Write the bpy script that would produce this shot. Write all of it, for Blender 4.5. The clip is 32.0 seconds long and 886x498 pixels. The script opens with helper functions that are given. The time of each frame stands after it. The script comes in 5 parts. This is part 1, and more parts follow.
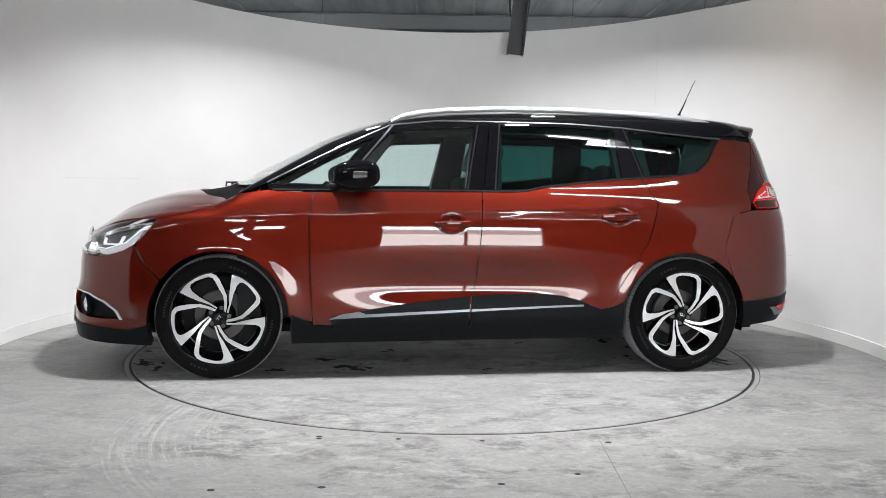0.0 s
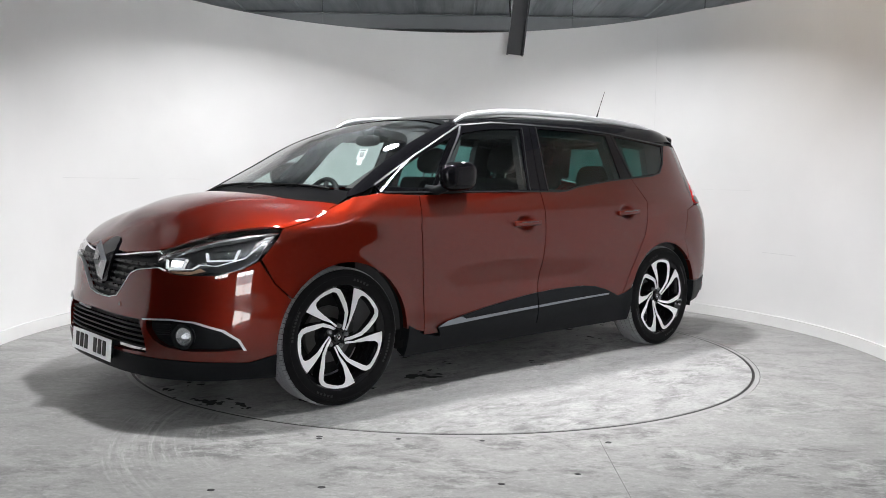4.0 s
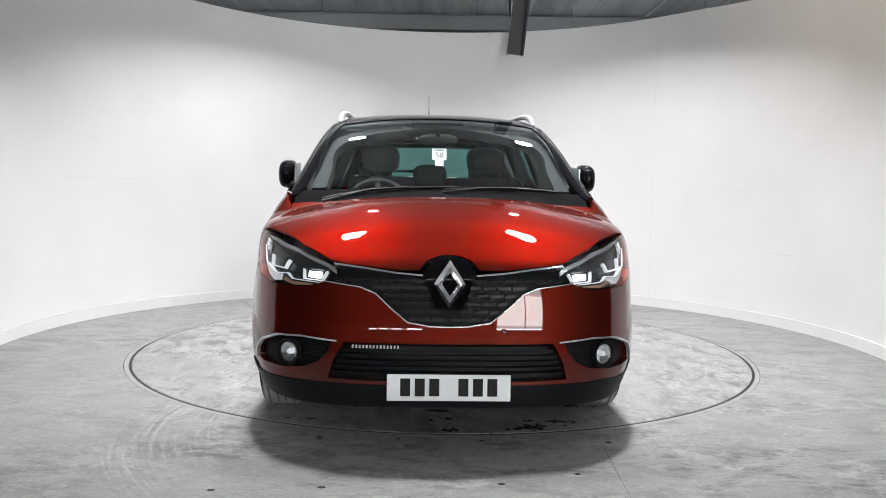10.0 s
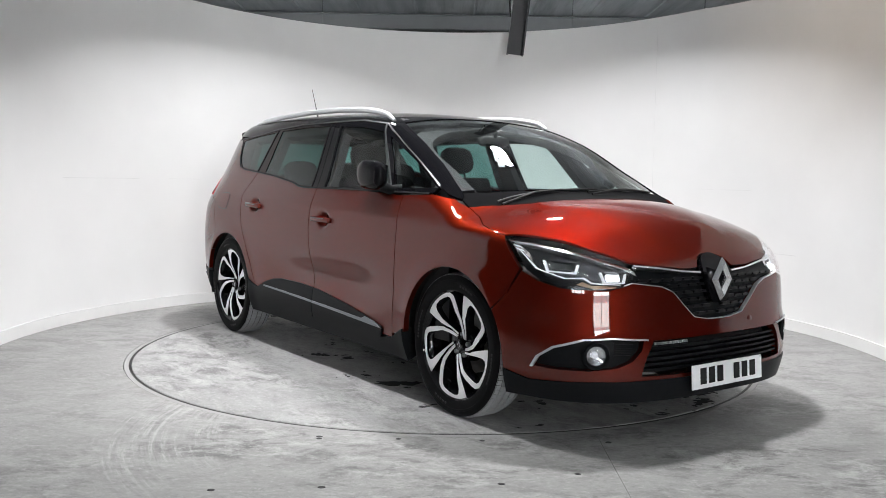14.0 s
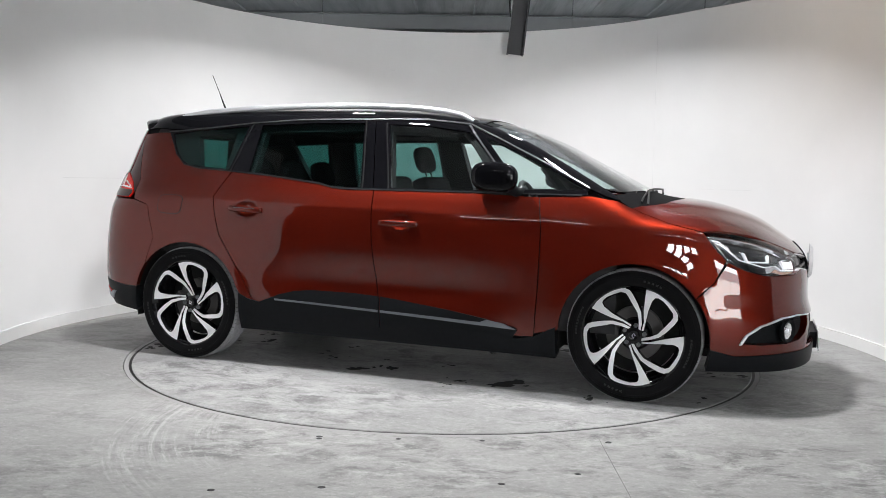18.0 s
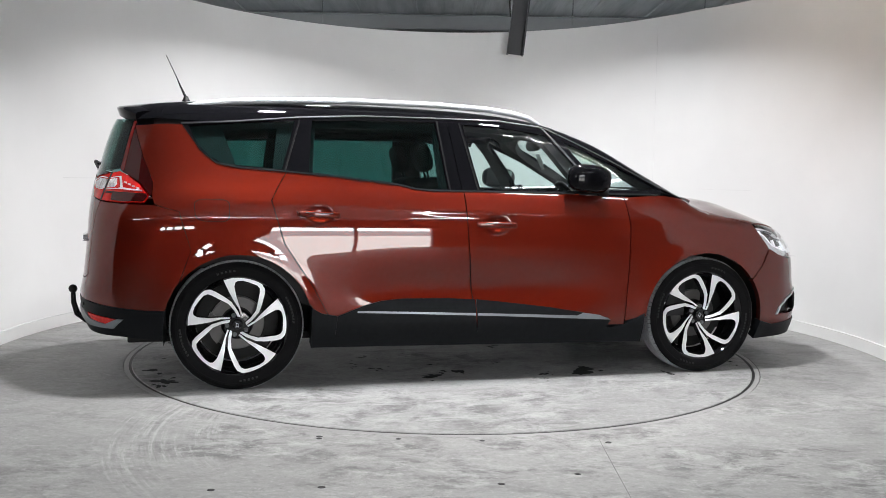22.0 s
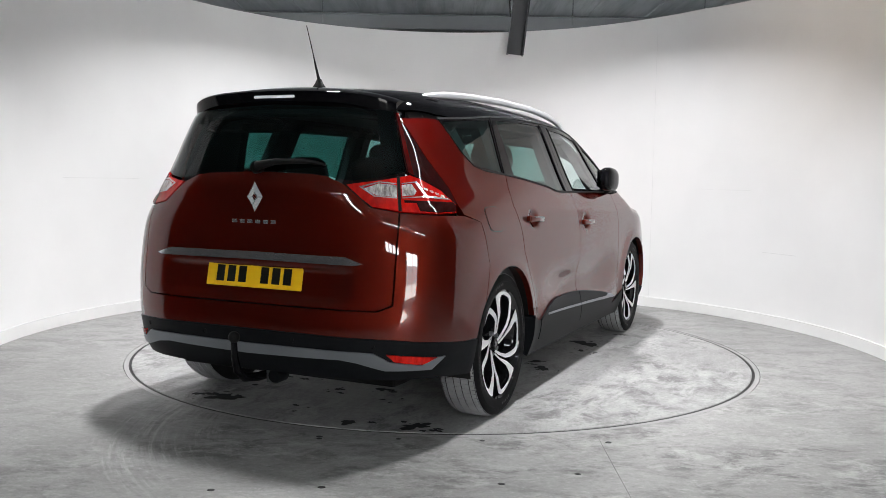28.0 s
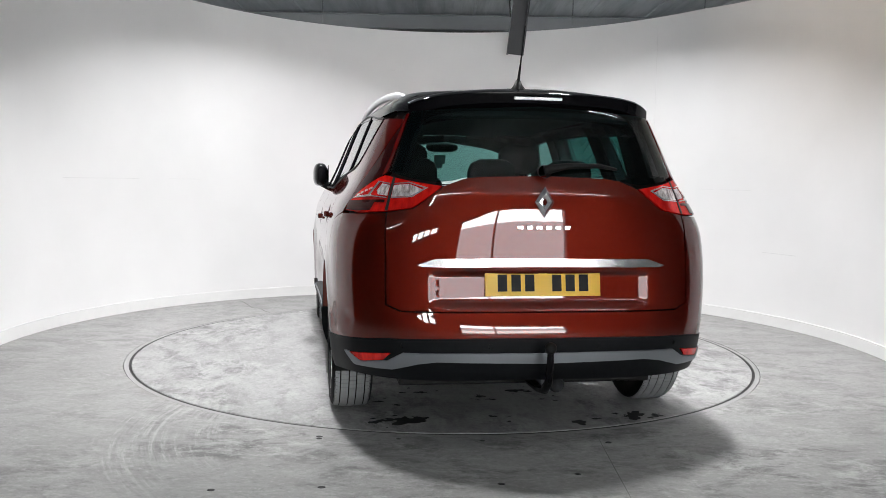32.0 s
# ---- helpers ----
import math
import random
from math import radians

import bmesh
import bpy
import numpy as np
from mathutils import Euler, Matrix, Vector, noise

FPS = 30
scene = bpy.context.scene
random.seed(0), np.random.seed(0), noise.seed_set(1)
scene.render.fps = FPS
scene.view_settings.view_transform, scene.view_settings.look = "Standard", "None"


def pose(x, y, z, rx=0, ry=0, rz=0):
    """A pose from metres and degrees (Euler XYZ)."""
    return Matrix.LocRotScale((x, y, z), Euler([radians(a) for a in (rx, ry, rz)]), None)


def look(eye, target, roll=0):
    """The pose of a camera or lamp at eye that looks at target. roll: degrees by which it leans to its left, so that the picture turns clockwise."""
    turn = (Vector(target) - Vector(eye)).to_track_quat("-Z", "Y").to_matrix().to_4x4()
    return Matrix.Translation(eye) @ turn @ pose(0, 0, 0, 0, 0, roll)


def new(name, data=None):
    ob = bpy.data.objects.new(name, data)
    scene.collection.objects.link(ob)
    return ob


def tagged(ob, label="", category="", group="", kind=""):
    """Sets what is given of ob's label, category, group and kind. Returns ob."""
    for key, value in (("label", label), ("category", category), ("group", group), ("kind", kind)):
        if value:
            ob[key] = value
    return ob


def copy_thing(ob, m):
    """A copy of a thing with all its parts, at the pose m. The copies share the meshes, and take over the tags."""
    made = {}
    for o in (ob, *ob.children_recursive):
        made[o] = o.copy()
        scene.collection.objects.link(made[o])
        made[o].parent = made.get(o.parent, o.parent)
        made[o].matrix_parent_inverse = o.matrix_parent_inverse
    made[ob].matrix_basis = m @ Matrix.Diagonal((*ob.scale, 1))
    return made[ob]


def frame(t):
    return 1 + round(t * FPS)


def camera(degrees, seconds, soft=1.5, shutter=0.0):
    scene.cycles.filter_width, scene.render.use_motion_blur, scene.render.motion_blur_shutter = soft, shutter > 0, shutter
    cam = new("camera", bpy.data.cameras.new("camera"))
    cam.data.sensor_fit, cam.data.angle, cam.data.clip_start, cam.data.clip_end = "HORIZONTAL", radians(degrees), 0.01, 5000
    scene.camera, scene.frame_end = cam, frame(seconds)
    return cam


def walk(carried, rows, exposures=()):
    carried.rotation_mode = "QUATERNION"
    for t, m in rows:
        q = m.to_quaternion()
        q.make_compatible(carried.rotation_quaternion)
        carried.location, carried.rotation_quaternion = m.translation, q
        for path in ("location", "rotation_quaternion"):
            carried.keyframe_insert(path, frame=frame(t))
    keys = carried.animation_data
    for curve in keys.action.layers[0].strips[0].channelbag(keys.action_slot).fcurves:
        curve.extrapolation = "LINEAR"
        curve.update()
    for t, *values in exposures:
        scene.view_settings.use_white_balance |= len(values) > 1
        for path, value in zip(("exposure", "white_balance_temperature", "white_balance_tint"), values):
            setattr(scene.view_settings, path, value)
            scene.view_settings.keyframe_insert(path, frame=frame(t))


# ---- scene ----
# The camera stands still on the turntable's axis line, 6 m from the centre.
cam = camera(53.47, 32.0, soft=0.5)
EYE = (0.0, -5.995, 1.170)
AIM = (-math.sin(radians(0.05)), -5.995 + math.cos(radians(4.549)), 1.170 - math.sin(radians(4.549)))
STAND = look(EYE, AIM, 0.962)
walk(cam, [(0.0, STAND), (32.0, STAND)], exposures=((0.0, 0.17, 6500, 10), (32.0, 0.17, 6500, 10)))

# ---- world and lamps ----
world = bpy.data.worlds.new("world")
scene.world = world
world.use_nodes = True
world.node_tree.nodes["Background"].inputs[0].default_value = (0.75, 0.85, 1.0, 1)
world.node_tree.nodes["Background"].inputs[1].default_value = 0.05


def spot_area(name, eye, target, watts, size, color, spread=140):
    data = bpy.data.lights.new(name, "AREA")
    data.shape, data.size, data.energy, data.color = "DISK", size, watts, color
    data.spread = radians(spread)
    ob = new(name, data)
    ob.matrix_world = look(eye, target)
    return ob


LAMPS = [(-0.95, -1.05), (0.95, -1.05), (-0.95, 0.95), (0.95, 0.95)]
LAMP_Z = 3.2
for lx, ly in LAMPS:
    spot_area("high_bay_light", (lx, ly, LAMP_Z), (lx * 1.15, ly * 1.15, 0), 57, 0.22, (0.99, 0.985, 1.0), 121)
# an added, unseen warm lamp high on the hall's side tints the curved wall's top
spot_area("warm_wall_fill", (-2.2, -5.2, 3.7), (2.95, 0.1, 2.75), 3.6, 0.25, (1.0, 0.78, 0.56), 26)


# ---- materials ----
def rgba(c):
    return (*c, 1.0) if len(c) == 3 else c


class Nodes:
    """A short way to write a node material."""

    def __init__(self, name):
        self.mat = bpy.data.materials.new(name)
        self.mat.use_nodes = True
        self.tree = self.mat.node_tree
        self.bsdf = self.tree.nodes["Principled BSDF"]
        self.at = None

    def add(self, kind, values=(), **attrs):
        node = self.tree.nodes.new(kind)
        if "data_type" in attrs:
            node.data_type = attrs["data_type"]
        if "blend_type" in attrs:
            node.blend_type = attrs["blend_type"]
        if "operation" in attrs:
            node.operation = attrs["operation"]
        if "vector_type" in attrs:
            node.vector_type = attrs["vector_type"]
        for key, value in dict(values).items():
            node.inputs[key].default_value = value
        return node

    def join(self, a, b):
        self.tree.links.new(a, b)

    def coords(self, scale=(1, 1, 1), kind="Object"):
        co = self.add("ShaderNodeTexCoord")
        mp = self.add("ShaderNodeMapping", {"Scale": scale})
        self.join(co.outputs[kind], mp.inputs[0])
        return mp.outputs[0]

    def noise(self, scale, detail=4, rough=0.6, vec=None, distortion=0.0):
        n = self.add("ShaderNodeTexNoise", {"Scale": scale, "Detail": detail, "Roughness": rough, "Distortion": distortion})
        self.join(vec or self.coords(), n.inputs["Vector"])
        return n.outputs["Fac"]

    def ramp(self, fac, stops):
        r = self.add("ShaderNodeValToRGB")
        els = r.color_ramp.elements
        while len(els) < len(stops):
            els.new(0.5)
        for e, (p, c) in zip(els, stops):
            e.position, e.color = p, rgba(c if not isinstance(c, (int, float)) else (c, c, c))
        self.join(fac, r.inputs[0])
        return r.outputs[0]

    def mix(self, fac, a, b, blend="MIX"):
        m = self.add("ShaderNodeMix", data_type="RGBA", blend_type=blend)
        for value, slot in ((fac, m.inputs[0]), (a, m.inputs[6]), (b, m.inputs[7])):
            if isinstance(value, bpy.types.NodeSocket):
                self.join(value, slot)
            else:
                slot.default_value = value if isinstance(value, (int, float)) else rgba(value)
        return m.outputs[2]

    def bump(self, height, strength=0.2, distance=0.01):
        b = self.add("ShaderNodeBump", {"Strength": strength, "Distance": distance})
        self.join(height, b.inputs["Height"])
        self.join(b.outputs[0], self.bsdf.inputs["Normal"])


def simple(name, color, rough=0.5, metal=0.0, vary=0.12, scale=30.0, bump=0.05, **more):
    n = Nodes(name)
    f = n.noise(scale, 5, 0.65)
    g = n.noise(scale * 0.13, 3, 0.5)
    dark, light = [tuple(min(1, c * k) for c in color) for k in (1 - vary, 1 + vary)]
    col = n.mix(n.ramp(g, [(0.3, 0), (0.7, 1)]), dark, light)
    col = n.mix(0.5, col, n.mix(f, dark, light))
    n.join(col, n.bsdf.inputs["Base Color"])
    n.bsdf.inputs["Metallic"].default_value = metal
    n.join(n.ramp(g if metal > 0.9 else f, [(0.2, max(0.02, rough - 0.04)), (0.8, min(1, rough + 0.04))]), n.bsdf.inputs["Roughness"])
    for key, value in more.items():
        n.bsdf.inputs[key.replace("_", " ")].default_value = value
    if bump:
        n.bump(f, bump, 0.002)
    return n.mat


def paint_red():
    n = Nodes("red_metallic_paint")
    flakes = n.add("ShaderNodeTexVoronoi", {"Scale": 900.0})
    n.join(n.coords(), flakes.inputs["Vector"])
    col = n.mix(n.ramp(flakes.outputs["Color"], [(0.0, 0), (1.0, 1)]), (0.072, 0.0054, 0.0029), (0.152, 0.0150, 0.0068))
    n.join(col, n.bsdf.inputs["Base Color"])
    b = n.bsdf.inputs
    b["Metallic"].default_value = 1.0
    b["Roughness"].default_value = 0.52
    b["Specular Tint"].default_value = (0.30, 0.22, 0.20, 1)
    b["Coat Weight"].default_value = 1.0
    b["Coat Roughness"].default_value = 0.015
    b["Coat IOR"].default_value = 1.5
    return n.mat


def glass_mat(name, color, alpha_mix, rough=0.0):
    """A thin pane: tinted see-through with a sharp reflection."""
    n = Nodes(name)
    t = n.tree
    out = t.nodes["Material Output"]
    clear = n.add("ShaderNodeBsdfTransparent", {"Color": rgba(color)})
    gloss = n.add("ShaderNodeBsdfGlossy", {"Color": (1, 1, 1, 1), "Roughness": rough})
    edge = n.add("ShaderNodeLayerWeight", {"Blend": 0.5})
    power = n.add("ShaderNodeMath", {1: 5.0}, operation="POWER")
    n.join(edge.outputs["Facing"], power.inputs[0])
    fres = n.add("ShaderNodeMapRange", {"To Min": ((alpha_mix - 1) / (alpha_mix + 1)) ** 2 * 1.8, "To Max": 1.0})
    n.join(power.outputs[0], fres.inputs["Value"])
    mx = n.add("ShaderNodeMixShader")
    n.join(fres.outputs[0], mx.inputs[0])
    n.join(clear.outputs[0], mx.inputs[1])
    n.join(gloss.outputs[0], mx.inputs[2])
    n.join(mx.outputs[0], out.inputs["Surface"])
    return n.mat


def glow(name, color, strength):
    n = Nodes(name)
    n.bsdf.inputs["Base Color"].default_value = rgba(color)
    n.bsdf.inputs["Emission Color"].default_value = rgba(color)
    n.bsdf.inputs["Emission Strength"].default_value = strength
    return n.mat


def concrete(name, base, polished, seed, swirl=None, rings=0.0):
    """Power-floated concrete: cloudy tone, pale trowel marks, dark stains, pits and scratches.
    swirl: centre x, y and the two radii of a patch of tyre scrub; rings: strength of faint marks round the turntable's axis."""
    n = Nodes(name)
    plain = n.coords()
    co = n.add("ShaderNodeMapping", {"Location": (seed, seed * 1.7, 0)})
    n.join(plain, co.inputs[0])
    co = co.outputs[0]

    def stretched(angle, sx, sy):
        mp = n.add("ShaderNodeMapping", {"Rotation": (0, 0, radians(angle)), "Scale": (sx, sy, 1)})
        n.join(co, mp.inputs[0])
        return mp.outputs[0]

    def math_node(op, a, b=0.0):
        m = n.add("ShaderNodeMath", operation=op)
        for k, v in enumerate((a, b)):
            if isinstance(v, (int, float)):
                m.inputs[k].default_value = v
            else:
                n.join(v, m.inputs[k])
        return m.outputs[0]

    def polar(cx, cy, across, along):
        """Distance from a centre and angle about it, as texture space."""
        mp = n.add("ShaderNodeMapping", {"Location": (-cx, -cy, 0)})
        n.join(plain, mp.inputs[0])
        ln = n.add("ShaderNodeVectorMath", operation="LENGTH")
        n.join(mp.outputs[0], ln.inputs[0])
        xyz = n.add("ShaderNodeSeparateXYZ")
        n.join(mp.outputs[0], xyz.inputs[0])
        ang = math_node("ARCTAN2", xyz.outputs[1], math_node("MULTIPLY", xyz.outputs[0], 1.0))
        out = n.add("ShaderNodeCombineXYZ")
        n.join(math_node("MULTIPLY", ln.outputs[1], across), out.inputs[0])
        n.join(math_node("MULTIPLY", math_node("ABSOLUTE", ang), along), out.inputs[1])
        return out.outputs[0], ln.outputs[1]

    def k(f):
        return tuple(c * f for c in base)

    big = n.noise(0.55, 5, 0.6, co, 0.5)
    patch = n.noise(1.1, 6, 0.65, stretched(-8, 0.7, 1.5), 0.4)
    mid = n.noise(4.6, 12, 0.76, stretched(5, 0.9, 1.3), 0.5)
    small = n.noise(22.0, 9, 0.8, co, 0.2)
    fine = n.noise(120.0, 5, 0.75, co)
    trowel = n.noise(7.0, 12, 0.8, stretched(14, 0.75, 1.35), 0.4)
    grit = n.noise(34.0, 8, 0.82, stretched(-9, 0.9, 1.2), 0.2)
    tone = n.mix(n.ramp(big, [(0.32, 0), (0.68, 1)]), k(0.82), k(1.08))
    worn = n.ramp(patch, [(0.43, 0.18), (0.56, 1.0)])
    if swirl:
        # the floor is most worn before the turntable
        place = n.add("ShaderNodeVectorMath", {1: (0.5, -2.3, 0.0)}, operation="DISTANCE")
        n.join(plain, place.inputs[0])
        worn = n.mix(1.0, worn, n.ramp(math_node("MULTIPLY", place.outputs[1], 0.25), [(0.32, 1.0), (0.66, 0.4)]), "MULTIPLY")
    if rings:
        worn = n.mix(1.0, worn, (0.95, 0.95, 0.95), "MULTIPLY")
    dark = n.mix(1.0, n.ramp(mid, [(0.47, 0.0), (0.58, 0.9)]), worn, "MULTIPLY")
    tone = n.mix(dark, tone, k(0.38))
    pale = n.mix(1.0, n.ramp(trowel, [(0.49, 0.0), (0.60, 0.8)]), worn, "MULTIPLY")
    tone = n.mix(pale, tone, k(1.42))
    tone = n.mix(n.ramp(grit, [(0.34, 0.7), (0.48, 0.0)]), tone, k(0.5))
    tone = n.mix(n.ramp(grit, [(0.54, 0.0), (0.66, 0.6)]), tone, k(1.5))
    tone = n.mix(n.ramp(small, [(0.27, 0.5), (0.40, 0.0)]), tone, k(0.6))
    for angle, thick in ((35, 0.69), (-20, 0.70), (75, 0.71)):
        lines = n.noise(9.0, 3, 0.5, stretched(angle, 0.35, 9.0), 0.15)
        mask = n.ramp(n.noise(0.9, 2, 0.5, stretched(angle * 2, 1, 1)), [(0.50, 0), (0.62, 1)])
        fac = n.mix(1.0, n.ramp(lines, [(thick - 0.05, 0), (thick, 0.35)]), mask, "MULTIPLY")
        tone = n.mix(fac, tone, k(1.5))
    if swirl:
        cx, cy, r0, r1 = swirl
        vec, dist = polar(cx, cy, 1.0, 0.075)
        arcs = n.noise(42.0, 7, 0.68, vec, 0.12)
        band = n.ramp(math_node("MULTIPLY", dist, 0.5), [(r0 / 2, 0), (r0 / 2 + 0.06, 1), (r1 / 2 - 0.06, 1), (r1 / 2, 0)])
        spot = n.add("ShaderNodeMapping", vector_type="TEXTURE")
        spot.inputs["Location"].default_value = (-1.36, -2.15, 0)
        spot.inputs["Scale"].default_value = (0.62, 1.0, 1)
        n.join(plain, spot.inputs[0])
        near = n.add("ShaderNodeVectorMath", operation="LENGTH")
        n.join(spot.outputs[0], near.inputs[0])
        band = n.mix(1.0, band, n.ramp(near.outputs[1], [(0.5, 1), (1.0, 0)]), "MULTIPLY")
        breaks = n.ramp(n.noise(5.0, 9, 0.82, co, 0.6), [(0.42, 0.1), (0.56, 1.0)])
        band = n.mix(1.0, band, breaks, "MULTIPLY")
        tone = n.mix(n.mix(1.0, n.ramp(arcs, [(0.38, 0.5), (0.47, 0.0)]), band, "MULTIPLY"), tone, k(0.45))
        tone = n.mix(n.mix(1.0, n.ramp(arcs, [(0.53, 0.0), (0.62, 0.8)]), band, "MULTIPLY"), tone, k(1.42))
    if rings:
        vec, dist = polar(0.0, 0.0, 1.0, 0.22)
        arcs = n.noise(17.0, 9, 0.75, vec, 0.3)
        some = n.ramp(n.noise(1.6, 4, 0.6, co), [(0.42, 0.0), (0.62, rings)])
        tone = n.mix(n.mix(1.0, n.ramp(arcs, [(0.38, 0.7), (0.5, 0.0)]), some, "MULTIPLY"), tone, k(0.55))
        tone = n.mix(n.mix(1.0, n.ramp(arcs, [(0.54, 0.0), (0.66, 0.6)]), some, "MULTIPLY"), tone, k(1.35))
    tone = n.mix(n.ramp(fine, [(0.30, 0.6), (0.44, 0.0)]), tone, k(0.5))
    tone = n.mix(n.ramp(fine, [(0.58, 0.0), (0.72, 0.45)]), tone, k(1.5))
    n.join(tone, n.bsdf.inputs["Base Color"])
    n.join(n.ramp(mid, [(0.3, polished - 0.06), (0.7, polished + 0.2)]), n.bsdf.inputs["Roughness"])
    n.bsdf.inputs["Specular IOR Level"].default_value = 0.35
    n.bump(small, 0.10, 0.006)
    return n.mat


def wall_white():
    n = Nodes("white_painted_wall")
    co = n.coords()
    big = n.noise(0.8, 4, 0.55, co)
    fine = n.noise(90.0, 5, 0.7, co)
    col = n.mix(n.ramp(big, [(0.3, 0), (0.75, 1)]), (0.74, 0.74, 0.735), (0.82, 0.82, 0.815))
    scuff = n.noise(2.2, 8, 0.75, n.coords((1, 1, 5)), 0.5)
    col = n.mix(n.ramp(scuff, [(0.66, 0.0), (0.8, 0.25)]), col, (0.6, 0.6, 0.59))
    n.join(col, n.bsdf.inputs["Base Color"])
    n.bsdf.inputs["Roughness"].default_value = 0.55
    n.bump(fine, 0.06, 0.002)
    return n.mat


M_PAINT = paint_red()
M_BLACK_GLOSS = simple("black_gloss_paint", (0.004, 0.004, 0.005), 0.12, 0.0, 0.1, 20, 0, Coat_Weight=1.0, Coat_Roughness=0.02, Coat_IOR=1.22, Specular_IOR_Level=0.0)
M_BLACK_PLASTIC = simple("black_plastic", (0.006, 0.0068, 0.008), 0.48, 0.0, 0.25, 300, 0.05, Specular_IOR_Level=0.10)
M_DARK_TRIM = simple("dark_trim", (0.008, 0.0083, 0.009), 0.6, 0.0, 0.2, 120, 0.1, Specular_IOR_Level=0.1)
M_CHROME = simple("chrome", (0.72, 0.73, 0.75), 0.07, 1.0, 0.03, 40, 0)
M_SATIN = simple("satin_aluminium", (0.62, 0.63, 0.65), 0.42, 0.7, 0.04, 60, 0)
M_RUBBER = simple("tyre_rubber", (0.0055, 0.0055, 0.006), 0.62, 0.0, 0.25, 80, 0.15, Specular_IOR_Level=0.06)
M_TREAD = simple("dusty_tread_rubber", (0.24, 0.245, 0.252), 0.9, 0.0, 0.45, 22, 0.2)
M_RIM_BLACK = simple("black_wheel_paint", (0.006, 0.006, 0.007), 0.18, 0.0, 0.1, 30, 0, Coat_Weight=0.8, Specular_IOR_Level=0.0)
M_RIM_FACE = simple("machined_alloy", (0.80, 0.80, 0.815), 0.34, 0.4, 0.04, 60, 0)
M_DISC = simple("brake_steel", (0.09, 0.088, 0.086), 0.45, 0.8, 0.2, 40, 0.05)
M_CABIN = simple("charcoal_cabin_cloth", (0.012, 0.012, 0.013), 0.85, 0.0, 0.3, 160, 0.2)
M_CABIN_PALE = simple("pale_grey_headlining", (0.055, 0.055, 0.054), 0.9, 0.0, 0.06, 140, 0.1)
M_GLASS = glass_mat("clear_glass", (0.78, 0.89, 0.87), 1.5)
M_GLASS_DARK = glass_mat("privacy_glass", (0.12, 0.28, 0.26), 1.29)
M_LENS = glass_mat("clear_lens", (0.93, 0.94, 0.95), 1.45)


def ribbed_lens(name, dark, light, scale, metal):
    """A lamp insert with fine upright ribs and soft uneven tone under a glossy lens."""
    n = Nodes(name)
    ribs = n.noise(scale, 3, 0.6, n.coords((1, 1, 0.15)))
    cloud = n.noise(14.0, 4, 0.6)
    fac = n.mix(0.2, n.ramp(ribs, [(0.36, 0), (0.64, 1)]), n.ramp(cloud, [(0.35, 0), (0.65, 1)]))
    n.join(n.mix(fac, dark, light), n.bsdf.inputs["Base Color"])
    b = n.bsdf.inputs
    b["Metallic"].default_value, b["Roughness"].default_value = metal, 0.3
    b["Coat Weight"].default_value, b["Coat Roughness"].default_value = 0.8, 0.02
    b["Specular IOR Level"].default_value = 0.0
    return n.mat


M_RED_LENS = ribbed_lens("red_lens", (0.34, 0.004, 0.003), (0.60, 0.011, 0.007), 40.0, 0.0)
M_RED_SMOKE = ribbed_lens("smoked_red_lens", (0.012, 0.0012, 0.0012), (0.030, 0.002, 0.002), 30.0, 0.0)
M_RED_DEEP = ribbed_lens("deep_red_lens", (0.05, 0.0016, 0.0014), (0.10, 0.003, 0.0026), 30.0, 0.0)
M_FLOOR = concrete("worn_concrete", (0.275, 0.273, 0.267), 0.5, 0.0, swirl=(0.1, -1.85, 0.95, 1.72))
M_DISC_FLOOR = concrete("turntable_concrete", (0.295, 0.294, 0.290), 0.48, 3.7, rings=0.55)
M_WALL = wall_white()
M_STEEL_GREY = simple("grey_painted_steel", (0.13, 0.135, 0.14), 0.5, 0.2, 0.15, 14, 0.05)
M_WET = simple("dark_fluid_stain", (0.010, 0.010, 0.0105), 0.6, 0.0, 0.3, 40, 0, Specular_IOR_Level=0.12)
M_WHITE_PLATE = simple("white_plate_plastic", (0.82, 0.83, 0.84), 0.3, 0.0, 0.03, 40, 0)
M_YELLOW_PLATE = simple("yellow_plate_plastic", (0.80, 0.47, 0.012), 0.3, 0.0, 0.04, 40, 0)
M_INK = simple("black_ink", (0.006, 0.006, 0.006), 0.5, 0.0, 0.1, 40, 0, Specular_IOR_Level=0.2)
M_LAMP_WHITE = simple("white_light_guide", (0.85, 0.86, 0.88), 0.2, 0.0, 0.03, 40, 0, Emission_Color=(0.9, 0.95, 1.0, 1.0), Emission_Strength=0.2)
M_LAMP_LIT = glow("lit_projector", (0.93, 0.97, 1.0), 2.2)
M_BRIGHT = simple("bright_plated_badge", (0.80, 0.80, 0.82), 0.2, 0.95, 0.03, 40, 0)
M_DULL = simple("dull_aluminium_strip", (0.085, 0.088, 0.093), 0.42, 0.9, 0.04, 40, 0)
M_LAMP_CLEAR = ribbed_lens("clear_lamp_lens", (0.22, 0.18, 0.18), (0.80, 0.76, 0.76), 70.0, 0.35)
M_AMBER = simple("amber_lens", (0.45, 0.30, 0.20), 0.2, 0.2, 0.2, 60, 0, Coat_Weight=1.0)
M_GRILLE = simple("dark_grille_bars", (0.007, 0.007, 0.008), 0.35, 0.0, 0.2, 100, 0, Specular_IOR_Level=0.2)
M_STRIP = simple("grey_satin_strip", (0.21, 0.225, 0.245), 0.36, 0.7, 0.05, 60, 0)
M_LAMP_BOWL = simple("smoked_lamp_bowl", (0.11, 0.112, 0.118), 0.25, 0.85, 0.3, 40, 0)
